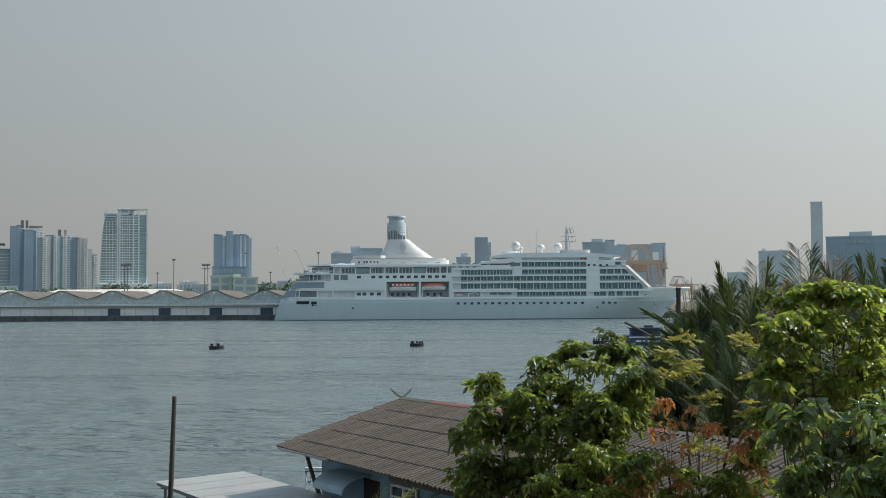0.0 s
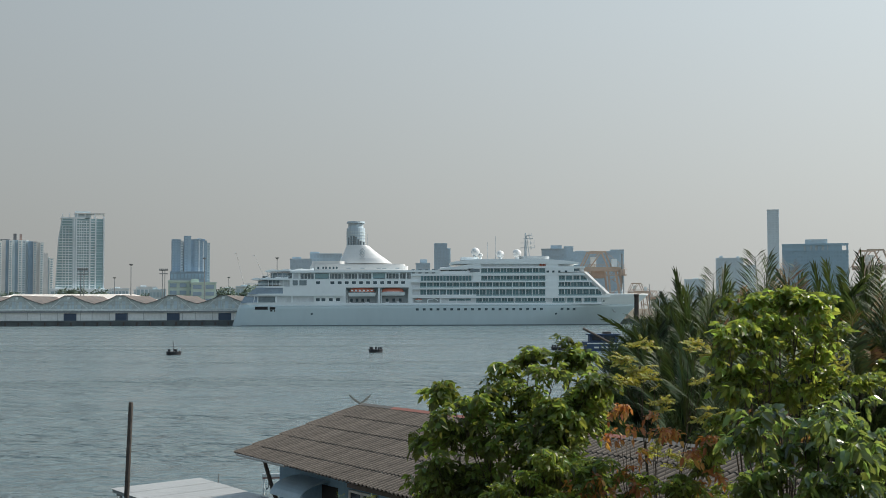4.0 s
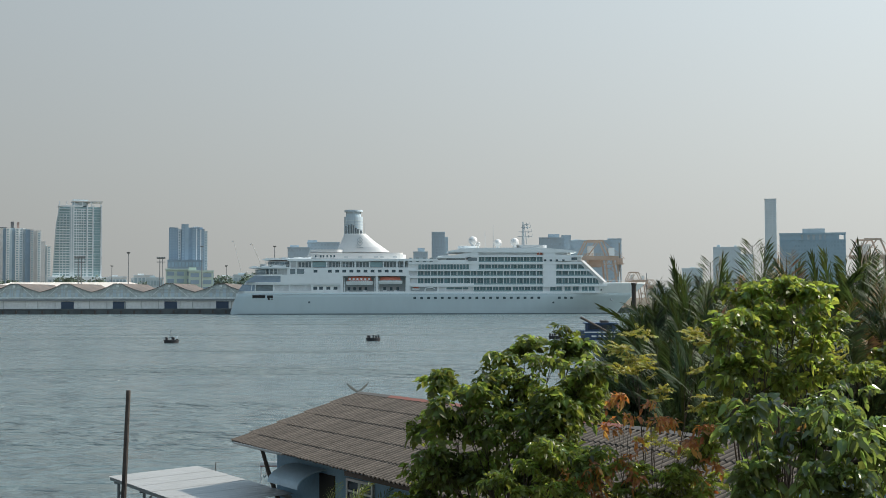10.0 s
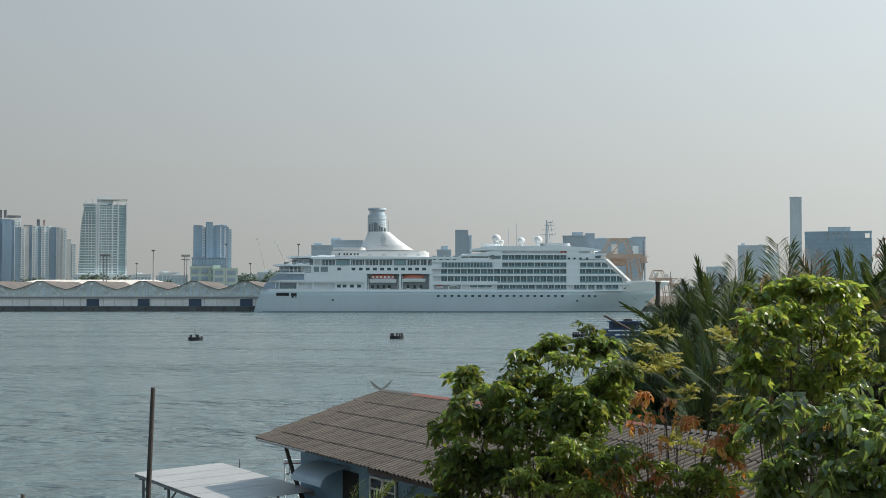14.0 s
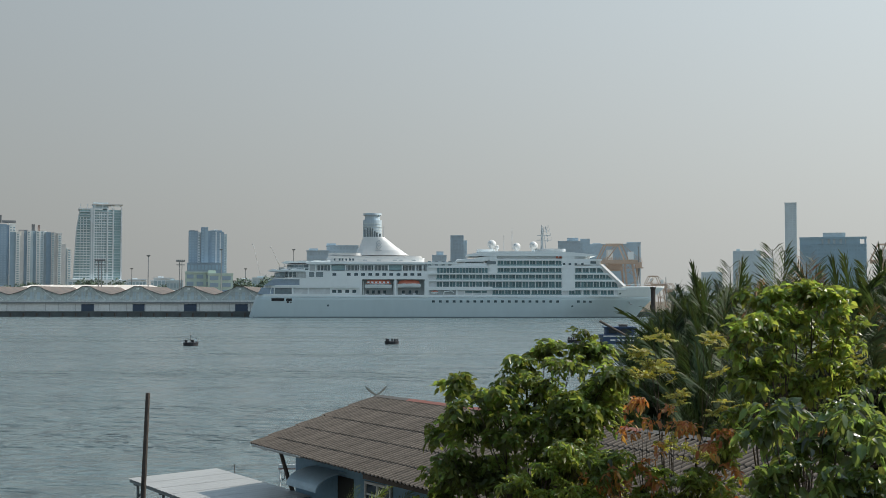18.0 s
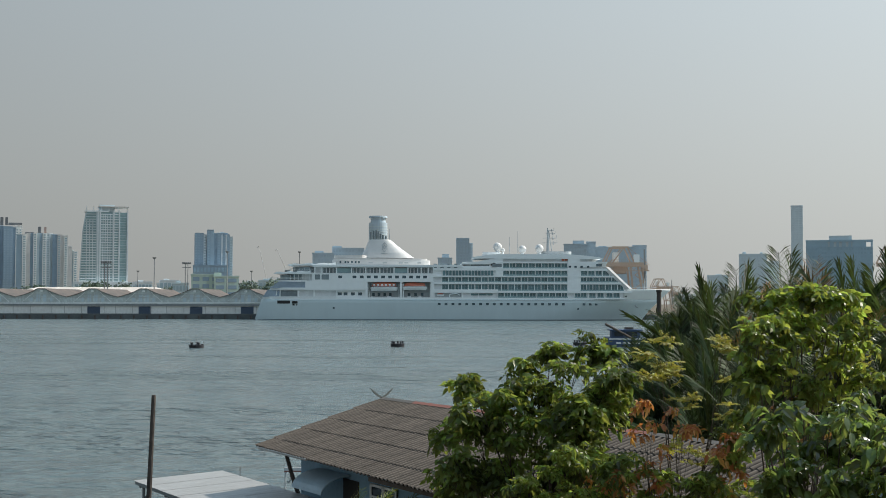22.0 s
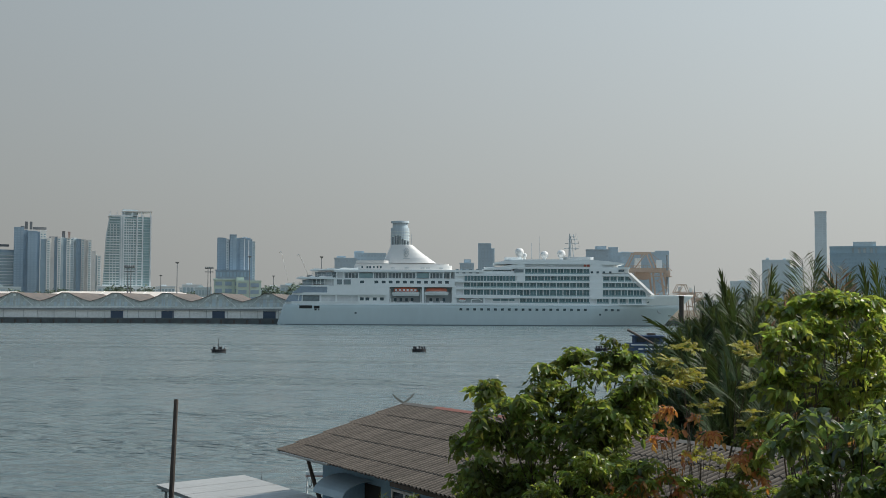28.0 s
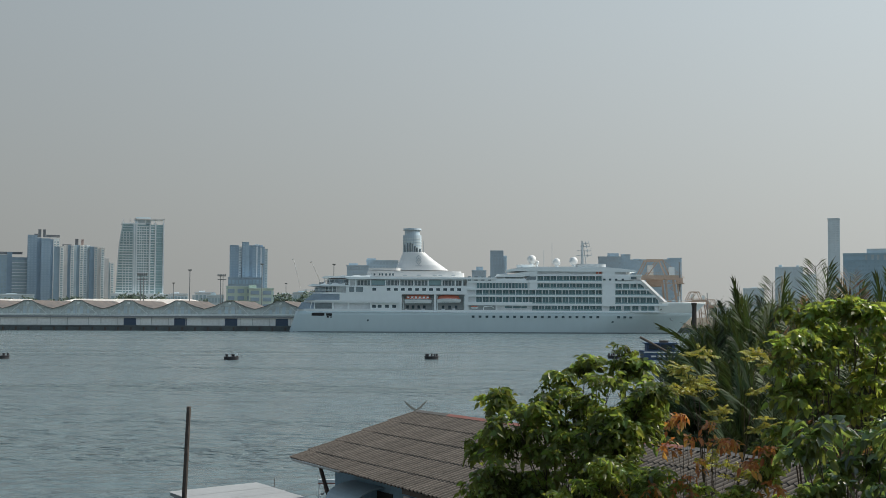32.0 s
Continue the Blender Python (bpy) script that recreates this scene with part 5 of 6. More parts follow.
def build_house():
    rng = random.Random(3)
    h = thing("river_house", "blue riverside house with a weathered corrugated roof", "house", HOUSE)
    pitch = math.atan2(RIDGE_Z - EAVE_Z, RUN)
    slope = math.hypot(RUN, RIDGE_Z - EAVE_Z)
    # walls
    wy = -RUN + 1.75
    part("wall", Geo().box(0.9, LONG - 1, wy - 0.08, wy + 0.08, 0.9, 3.62), WALL_BLUE, h, "faded blue painted wall")
    part("wall", Geo().box(0.9, LONG - 1, -wy - 0.08, -wy + 0.08, 0.9, 3.62), WALL_BLUE, h)
    for x in (0.9, LONG - 1):
        part("gable_wall", Geo().add([(x - 0.08, wy, 0.9), (x - 0.08, -wy, 0.9), (x - 0.08, -wy, 3.65), (x - 0.08, 0, 4.5), (x - 0.08, wy, 3.65), (x + 0.08, wy, 0.9), (x + 0.08, -wy, 0.9), (x + 0.08, -wy, 3.65), (x + 0.08, 0, 4.5), (x + 0.08, wy, 3.65)],
                                      [(0, 1, 2, 3, 4), (9, 8, 7, 6, 5), (0, 5, 6, 1), (1, 6, 7, 2), (2, 7, 8, 3), (3, 8, 9, 4), (4, 9, 5, 0)]), WALL_BLUE, h)
    part("floor_deck", Geo().box(0.2, LONG, -RUN + 0.6, RUN - 0.6, 0.7, 0.9), WOOD_DARK, h)
    for i in range(8):
        for y in (-RUN + 0.8, 0, RUN - 0.8):
            part("stilt", Geo().tube((0.5 + 2.8 * i, y, -2.5), (0.5 + 2.8 * i, y, 0.72), 0.13, 0.13, 8), WOOD_DARK, h)
    part("strut", Geo().path([(1.6, wy - 0.2, 1.2), (1.5, wy - 0.6, 2.3), (1.3, -RUN + 0.9, 3.35)], [0.08, 0.07, 0.06]), WOOD_DARK, h, "dark slanting eave strut")
    # roof sheets, course by course
    courses, cw = 5, 1.05
    waves = 5
    n = int(LONG / cw)
    run = (slope - 0.14) / courses
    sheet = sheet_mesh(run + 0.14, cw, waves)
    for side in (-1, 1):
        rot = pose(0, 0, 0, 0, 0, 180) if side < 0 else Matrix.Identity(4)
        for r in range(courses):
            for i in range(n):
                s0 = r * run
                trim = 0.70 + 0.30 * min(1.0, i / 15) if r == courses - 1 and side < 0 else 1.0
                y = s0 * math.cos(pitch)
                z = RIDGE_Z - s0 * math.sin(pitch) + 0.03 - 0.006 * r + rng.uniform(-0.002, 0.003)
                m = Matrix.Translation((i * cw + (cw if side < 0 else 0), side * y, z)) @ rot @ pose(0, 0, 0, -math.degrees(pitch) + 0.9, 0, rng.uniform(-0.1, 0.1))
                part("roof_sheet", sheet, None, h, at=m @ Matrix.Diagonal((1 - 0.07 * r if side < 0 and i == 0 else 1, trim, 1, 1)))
    for i in range(n):
        part("ridge_cap", Geo().add([(0, -0.15, -0.03), (0, 0, 0.03), (0, 0.15, -0.03), (cw + 0.05, -0.15, -0.025), (cw + 0.05, 0, 0.04), (cw + 0.05, 0.15, -0.025)], [(0, 1, 4, 3), (1, 2, 5, 4), (0, 2, 1), (3, 4, 5)]),
             RIDGE_RED if 1 < i < 13 else RIDGE_GREY, h, "red-brown ridge cap" if 1 < i < 13 else "", at=(i * cw, 0, RIDGE_Z + 0.06))
    for s in (-1, 1):
        part("barge_board", Geo().tube((0.02, 0, RIDGE_Z - 0.06), (0.27 if s < 0 else 0.02, s * RUN * 0.9, RIDGE_Z - 0.06 - RUN * 0.9 * math.tan(pitch)), 0.06, 0.06, 4), WOOD_DARK, h)
        # crossed gable finials
        blade = [(0.0, -0.02), (0.19, 0.09), (0.33, 0.21), (0.43, 0.35), (0.29, 0.25), (0.13, 0.13), (-0.04, 0.03)]
        part("gable_finial", Geo().add([(x, s * y, z) for x in (-0.02, 0.02) for y, z in blade], [list(range(7)), list(range(7, 14))[::-1]] + [(k, 7 + k, 7 + (k + 1) % 7, (k + 1) % 7) for k in range(7)]), HORN, h, "carved grey wooden gable horn", at=(-0.1 + 0.03 * s, 0, RIDGE_Z + 0.05))
    part("gutter", Geo().tube((0.55, -RUN * 0.935, EAVE_Z + 0.06), (4.1, -RUN * 0.945, EAVE_Z + 0.06), 0.038, 0.038, 8), ZINC, h, "pale metal gutter")
    part("fascia", Geo().box(8, LONG - 0.3, -RUN + 0.25, -RUN + 0.3, EAVE_Z - 0.10, EAVE_Z + 0.02), WOOD_DARK, h)
    # window with white frames, dark door opening
    for x in (5.65, 6.4):
        win = part("window", Geo().box(0, 0.78, -0.03, 0.0, 0, 1.1), DARK_GLASS, h, at=(x, wy - 0.1, 1.66))
        for q in ((0, 0.07, 0, 1.1), (0.71, 0.78, 0, 1.1), (0, 0.78, 0, 0.07), (0, 0.78, 1.03, 1.1), (0, 0.78, 0.72, 0.77)):
            part("window_frame", Geo().box(q[0], q[1], -0.07, 0.01, q[2], q[3]), WHITE_FRAME, win, "white window frame")
    part("doorway", Geo().box(3.9, 4.85, wy - 0.12, wy - 0.06, 0.9, 2.7), DARK, h, "dark open doorway")
    # curved awning
    nseg = 8
    arc = [(-1.0 * math.sin(math.pi / 2 * k / nseg), 0.52 * math.cos(math.pi / 2 * k / nseg)) for k in range(nseg + 1)]
    arc += [(y * 0.97, z * 0.96 - 0.012) for y, z in reversed(arc)]
    m = len(arc)
    g = Geo().add([(x, y, z) for x in (0, 2.0) for y, z in arc], [(k, (k + 1) % m, m + (k + 1) % m, m + k) for k in range(m)] + [(k, k + 1, m - 2 - k, m - 1 - k) for k in range(nseg)] + [(m + m - 1 - k, m + m - 2 - k, m + k + 1, m + k) for k in range(nseg)])
    part("awning", g, AWNING, h, "curved pale blue sheet awning", at=(2.35, wy - 0.1, 2.32))
    return h


build_house()


def build_canopy():
    """The flat sheet-metal roof over the landing beside the house."""
    c = thing("landing_canopy", "sheet metal canopy roof over the river landing", "canopy", Matrix.Translation((-0.34, 0, -0.07)) @ HOUSE)
    x0, y0 = -4.5, -RUN - 1.7
    L, W = 7.6, 3.25
    n = 11
    for i in range(n):
        g = Geo()
        xa, xb = L * i / n, L * (i + 1) / n + 0.03
        m = 6
        vs = []
        for k in range(m + 1):
            x = xa + (xb - xa) * k / m
            z = 0.013 * (1 if k % 3 == 0 else 0) + (0.003 if i % 2 else 0)
            vs += [(x, 0, z), (x, W, z + 0.12), (x, 0, z - 0.012), (x, W, z + 0.108)]
        g.add(vs, [f for k in range(m) for f in ((4 * k, 4 * k + 4, 4 * k + 5, 4 * k + 1), (4 * k + 2, 4 * k + 3, 4 * k + 7, 4 * k + 6), (4 * k, 4 * k + 2, 4 * k + 6, 4 * k + 4))])
        part("roof_sheet", g, ZINC, c, "", at=(x0, y0, 1.93))
    for y in (0.08, W / 2, W - 0.1):
        part("purlin", Geo().box(x0, x0 + L, y0 + y - 0.03, y0 + y + 0.03, 1.8 + y * 0.03, 1.9 + y * 0.03), STEEL, c)
    for x in (0.3, 2.8, 5.4, 7.9):
        part("rafter", Geo().box(x0 + x - 0.03, x0 + x + 0.03, y0 + 0.1, y0 + W - 0.1, 1.72, 1.8), STEEL, c)
        for y in (0.25, W - 0.3):
            part("post", Geo().tube((x0 + x, y0 + y, -2.5), (x0 + x, y0 + y, 1.75), 0.05, 0.05, 8), STEEL, c)
        part("bracket", Geo().tube((x0 + x, y0 + 0.25, 1.3), (x0 + x, y0 + 0.7, 1.84), 0.03, 0.03, 6), STEEL, c)
    return c


build_canopy()
rail = thing("landing_rail", "small white metal rail with red trim by the landing", "railing", Matrix.Translation((far_x(524, 46), 46, 0)))
part("top_rail", Geo().box(-0.42, 0.42, -0.05, 0.05, 1.93, 2.06), WHITE_FRAME, rail)
part("trim", Geo().box(-0.42, 0.42, -0.06, -0.052, 1.90, 1.94), RIDGE_RED, rail)
for x in (-0.38, 0.36):
    part("post", Geo().tube((x, 0, -2), (x, 0, 1.95), 0.03, 0.03, 8), WHITE_FRAME, rail)
part("hook", Geo().path([Vector((-0.2, 0, 1.9)), Vector((-0.2, 0, 1.6)), Vector((-0.27, 0, 1.5)), Vector((-0.3, 0, 1.58))], [0.02] * 4, 5), STEEL, rail)

pole = thing("wooden_pole", "tall weathered dark wooden mooring pole", "pole", Matrix.Translation((far_x(266, 39.5), 39.5, 0)))
part("shaft", Geo().path([(-0.16, 0, -3), (0.0, 0, 2), (0.115, 0, 5.08)], [0.085, 0.08, 0.068], 10), POLE, pole)
part("cap", Geo().tube((0.112, 0, 5.0), (0.116, 0, 5.12), 0.075, 0.06, 10), WOOD_DARK, pole)
pole = thing("mooring_post", "short dark mooring post standing in the river", "pole", Matrix.Translation((far_x(45, 48), 48, 0)))
part("shaft", Geo().tube((0, 0, -3), (0, 0, 0.5), 0.09, 0.08, 10), WOOD_DARK, pole)
pole = thing("bamboo_stake", "thin bamboo stake standing in the river", "pole", Matrix.Translation((far_x(425, 47), 47, 0)))
part("shaft", Geo().tube((0, 0, -2), (0.02, 0, 1.95), 0.018, 0.014, 6), WOOD_DARK, pole)
pole = thing("concrete_post", "brown weathered post rising from the palms", "pole", Matrix.Translation((far_x(1164, 58), 58, 0)))
part("shaft", Geo().tube((0, 0, -2), (0, 0, 8.55), 0.125, 0.11, 10), POLE, pole)
part("cap", Geo().tube((0, 0, 8.5), (0.0, 0, 8.60), 0.14, 0.13, 10), POLE, pole)


# ---- plants on the near bank ----
def leaf(g, base, way, up, length, width, droop):
    """One folded oval leaf that bends down towards its tip."""
    side = way.cross(up)
    if side.length < 0.01:
        side = way.orthogonal()
    side.normalize()

    def at(s):
        return base + way * length * s + Vector((0, 0, -droop * length * 0.5 * s * s))

    lift = up * width * 0.16
    m1, m2 = at(0.26), at(0.64)
    g.add([base, m1, m2, at(1.0), m1 + side * width * 0.46 + lift, m1 - side * width * 0.46 + lift, m2 + side * width * 0.45 + lift, m2 - side * width * 0.45 + lift],
          [(0, 4, 1), (0, 1, 5), (1, 4, 6, 2), (1, 2, 7, 5), (2, 6, 3), (2, 3, 7)])


def spray_geo(seed, leaves, pairs, reach, length, sag=0.65, hang=0.3, width=0.55, lift=0.75):
    """A twig end with feathered leaves: arching stalks, each with pairs of hanging leaflets."""
    rng = random.Random(seed)
    g = Geo()
    ph = rng.uniform(0, 6)
    g.tube((0, 0, -0.25 * reach), (0, 0, 0.25 * reach), 0.008, 0.006, 4)
    for k in range(leaves):
        t = ph + 6.283 * k / leaves + rng.uniform(-0.4, 0.4)
        out = Vector((math.cos(t), math.sin(t), 0))
        rise = rng.uniform(0.2, 1) * lift
        r = reach * rng.uniform(0.75, 1.2)
        foot = Vector((0, 0, rng.uniform(-0.22, 0.22) * reach))
        prev = foot
        for i in range(1, pairs + 2):
            s = i / (pairs + 1)
            p = foot + out * r * s * (1 - 0.12 * s) + Vector((0, 0, r * (rise * s - sag * s * s)))
            if i % 2 == 0 or i == pairs + 1:
                q = Vector((0, 0, 0.006))
                g.add([prev - q, prev + q, p + q, p - q], [(0, 1, 2, 3)])
                prev = p
            across = out.cross(Vector((0, 0, 1)))
            for sd in ((-1, 1) if i <= pairs else (0,)):
                w = (across * sd * rng.uniform(0.7, 1.0) + out * rng.uniform(0.35, 0.7) + Vector((0, 0, -hang * rng.uniform(-0.8, 2.2)))).normalized()
                up = Vector((rng.gauss(0, 0.7), rng.gauss(0, 0.7), 1)).normalized()
                leaf(g, p, w, up, length * rng.uniform(0.75, 1.15), length * width * rng.uniform(0.85, 1.1), 0.7)
    return g


def bush_tree(name, label, root, lobes, dens, shapes, material, seed, limb_r=0.05, piece="leaf_spray", clump=0.11, few=(3, 6), stems=0):
    """A tree: trunk, a limb to each lobe of the crown, leafy sprays on the near side of each lobe, and the rest of its foliage."""
    rng = random.Random(seed)
    t = thing(name, label, "tree", Matrix.Translation(root))
    fork = Vector((0, 0, 1.6))
    part("trunk", Geo().path([Vector((0, 0, -0.3)), Vector((0.06, 0.02, 0.8)), fork], [limb_r * 2.4, limb_r * 2.0, limb_r * 1.7], 9), BARK, t)
    meshes = [g.mesh(piece, material) for g in shapes]
    room = int(290 / len(lobes))
    mains = [(lobes[k * len(lobes) // stems][0] - Vector(root) - fork) * 0.72 for k in range(stems)]
    for c, r in lobes:
        c = c - Vector(root) - fork
        mid = c * 0.5 + Vector((rng.uniform(-0.2, 0.2), rng.uniform(0.3, 0.6), -0.15))
        if mains:
            # slender shrubs: side shoots leave a few shared main stems
            mid = min(mains, key=lambda q: abs(q.x - c.x) + 0.3 * abs(q.z - c.z)) * min(1.0, max(0.35, c.z / 4))
        g = Geo().path([Vector((0, 0, -0.1)), mid, c + Vector((0, 0, r * 0.5))], [limb_r * 1.3, limb_r * 0.8, limb_r * 0.25], 6)
        for _ in range(4 if r > 0.25 else 1):
            v = Vector((rng.gauss(0, 1), rng.gauss(0, 1), rng.gauss(0.4, 0.8))).normalized() * r * 0.8
            g.path([mid.lerp(c, 0.6), c + v], [limb_r * 0.4, limb_r * 0.15], 5)
        limb = part("limb", g, BARK, t, at=Matrix.Translation(fork))
        spots = []
        # small clumps with gaps between them, a few sprays to each
        for _ in range(max(2, round(dens * r * r / 4.5))):
            v = Vector((rng.gauss(0, 1), rng.gauss(0, 1), rng.gauss(0.15, 1))).normalized() * r * (rng.random() ** 0.33)
            for _ in range(rng.randint(*few)):
                p = c + v + Vector((rng.gauss(0, 1), rng.gauss(0, 1), rng.gauss(0, 0.6))) * clump
                spots.append((p.y - 0.4 * p.z, p, rng.randrange(len(shapes)), rng.uniform(0.6, 1.25), [rng.uniform(-30, 30), rng.uniform(-30, 30), rng.uniform(0, 360)]))
        spots.sort()
        rest = Geo()
        for k, (_, p, which, s, turn) in enumerate(spots):
            m = Matrix.Translation(p) @ pose(0, 0, 0, *turn) @ Matrix.Scale(s, 4)
            if k < room:
                part(piece, meshes[which], None, limb, at=m)
            else:
                rest.add([m @ Vector(q) for q in shapes[which].v], shapes[which].f)
        if rest.v:
            tagged(part("foliage", rest, material, limb), kind="stuff")
        swaying.append((limb, fork.copy(), rng.uniform(0, 6), rng.uniform(0.6, 1.2)))
    return t


swaying = []
rng = random.Random(2)


def crown(spots, d, top, lean, near):
    """Lobes of a crown: the lower ones reach forward, out of the shade of the upper ones."""
    out = []
    for (a, b), r in spots:
        e = d - min(240.0, max(0.0, b - top)) * lean + max(0.0, b - 815) * lean * 2.2 + rng.uniform(-near, near)
        out.append((survey(a, b, e), r * e / d))
    return out


def spread(spots, d):
    """Lobes from stations and overall radii in survey divisions; the sprays themselves reach past the lobe."""
    return [((a, b), max(0.06, (r - 16) * d / DIV)) for a, b, r in spots]


tree_a = spread(((1028, 598, 28), (1060, 622, 38), (1085, 655, 34), (1000, 630, 34), (975, 612, 24), (940, 640, 32), (916, 634, 20), (1050, 680, 48), (990, 690, 48), (930, 700, 48), (880, 708, 40), (843, 694, 38), (905, 688, 36), (962, 664, 34), (828, 666, 22), (800, 732, 36), (778, 760, 20), (840, 752, 48), (900, 762, 54), (970, 762, 54), (1036, 750, 42), (1006, 732, 42), (1052, 764, 34), (1058, 800, 30), (995, 800, 46), (1040, 845, 40), (1072, 718, 30), (1078, 690, 34), (1050, 716, 38), (1030, 690, 42), (1094, 690, 24),
                 (795, 792, 32), (830, 822, 56), (900, 832, 58), (970, 832, 58), (1028, 808, 40), (776, 842, 30), (786, 876, 38), (840, 892, 58), (920, 900, 58), (1000, 890, 56), (1050, 862, 38), (1054, 796, 20)), 26.5)
A_SHAPES = [spray_geo(20 + i, 5, 3, 0.27, 0.155, 0.8, 0.45, 0.62, 0.6) for i in range(6)]
bush_tree("broadleaf_tree", "dense green tree with drooping feathered leaves", (far_x(940, 25), 25, 1.2), crown(tree_a, 26.5, 600, 0.0035, 1.0), 165, A_SHAPES, LEAF, 11, 0.018, clump=0.16, few=(2, 4))
tree_b = spread(((1350, 522, 24), (1385, 530, 30), (1330, 560, 27), (1440, 515, 29), (1468, 508, 22), (1490, 522, 24), (1415, 550, 36), (1365, 575, 38), (1450, 560, 38), (1495, 565, 28), (1320, 605, 25), (1400, 610, 44), (1460, 615, 42), (1500, 600, 23), (1350, 630, 38), (1330, 665, 28), (1400, 660, 44), (1460, 668, 38), (1500, 648, 22), (1546, 650, 25), (1590, 640, 34), (1628, 620, 38)), 22.5)
B_SHAPES = [spray_geo(40 + i, 5, 3, 0.25, 0.14, 0.8, 0.5, 0.62, 0.6) for i in range(6)]
bush_tree("broadleaf_tree", "tall sunlit tree with light green feathered leaves", (far_x(1425, 22.5), 22.5, 1.2), crown(tree_b, 22.5, 530, 0.004, 0.8), 98, B_SHAPES, LEAF_LIT, 12, 0.02, clump=0.15, few=(2, 4))
tree_c = spread(((1370, 722, 38), (1430, 716, 42), (1490, 712, 38), (1540, 704, 38), (1352, 762, 27), (1400, 772, 48), (1460, 772, 48), (1520, 762, 44), (1575, 742, 48), (1362, 812, 38), (1420, 832, 48), (1480, 832, 54), (1545, 822, 58), (1352, 862, 38), (1400, 892, 54), (1470, 896, 58), (1540, 892, 58), (1605, 862, 46), (1612, 790, 34)), 19.5)
C_SHAPES = [spray_geo(50 + i, 4, 2, 0.25, 0.19, 0.85, 0.6, 0.62, 0.6) for i in range(6)]
bush_tree("broadleaf_tree", "low tree with broad glossy drooping green leaves", (far_x(1480, 19.5), 19.5, 1.2), crown(tree_c, 19.5, 700, 0.004, 0.9), 125, C_SHAPES, LEAF_BROAD, 16, 0.02, clump=0.15, few=(2, 4))
Y_SHAPES = [spray_geo(60 + i, 5, 6, 0.19, 0.060, 0.15, 0.05, 0.6, 0.5) for i in range(3)]
shrub_y = [((1165, 600), 0.17), ((1150, 622), 0.2), ((1182, 622), 0.2), ((1136, 646), 0.17), ((1165, 652), 0.22), ((1194, 655), 0.17), ((1184, 690), 0.12), ((1276, 590), 0.14), ((1258, 598), 0.1), ((1294, 598), 0.1), ((1274, 655), 0.1), ((1284, 702), 0.16), ((1292, 730), 0.13), ((1518, 632), 0.1), ((1210, 690), 0.08), ((1265, 800), 0.24), ((1198, 782), 0.16), ((1232, 790), 0.14), ((1200, 834), 0.18), ((1120, 870), 0.22), ((1290, 860), 0.26)]
bush_tree("flowering_shrub", "thin shrub with yellow-green flower sprays", (far_x(1195, 24), 24, 1.2), crown(shrub_y, 24, 600, 0.0, 0.3), 280, Y_SHAPES, LEAF_NEW, 13, 0.008, "flower_spray", 0.09, (1, 2), 4)
R_SHAPES = [spray_geo(70 + i, 2 + i % 2, 2, 0.15, 0.12, 1.0, 1.2, 0.55) for i in range(3)]
shrub_r = [((1130, 703), 0.10), ((1146, 690), 0.06), ((1182, 706), 0.10), ((1152, 740), 0.13), ((1124, 754), 0.08), ((1225, 745), 0.12), ((1202, 747), 0.07), ((1157, 772), 0.13), ((1130, 815), 0.18), ((1144, 828), 0.12), ((1108, 855), 0.2), ((1050, 840), 0.10), ((1080, 868), 0.14), ((1092, 828), 0.12), ((1160, 838), 0.1), ((1072, 842), 0.12), ((1280, 835), 0.08), ((1306, 755), 0.05), ((1300, 815), 0.12), ((1265, 778), 0.05), ((1300, 870), 0.1)]
bush_tree("red_leaf_shrub", "sparse shrub with withered orange-brown leaves", (far_x(1165, 22.5), 22.5, 1.2), crown(shrub_r, 22.5, 600, 0.0, 0.3), 150, R_SHAPES, LEAF_RED, 14, 0.007, "leaf_spray", 0.07, (1, 2), 4)
G_SHAPES = [spray_geo(80 + i, 4, 3, 0.22, 0.12, 0.7, 0.4, 0.5) for i in range(3)]
under = [((1085, 850), 0.26), ((1150, 858), 0.26), ((1210, 865), 0.22), ((1258, 845), 0.2), ((1310, 840), 0.2), ((1095, 812), 0.14), ((1125, 880), 0.3), ((1180, 885), 0.3), ((1240, 878), 0.3), ((1225, 838), 0.1), ((1290, 890), 0.3), ((1300, 785), 0.1), ((1308, 720), 0.1), ((1075, 820), 0.18), ((1110, 836), 0.2), ((1150, 826), 0.16), ((1190, 850), 0.2), ((1236, 828), 0.14), ((1286, 800), 0.14), ((1300, 760), 0.1), ((1045, 805), 0.16), ((985, 815), 0.16), ((1020, 836), 0.18), ((940, 842), 0.16), ((1000, 786), 0.1), ((1005, 852), 0.2), ((1062, 832), 0.16), ((960, 868), 0.2), ((1030, 880), 0.22)]
bush_tree("green_shrub", "low green shrub with small feathered leaves", (far_x(1180, 22.6), 22.6, 1.2), crown(under, 22.6, 600, 0.0, 0.3), 130, G_SHAPES, LEAF_LIT, 15, 0.014, "leaf_spray", 0.11, (2, 4))


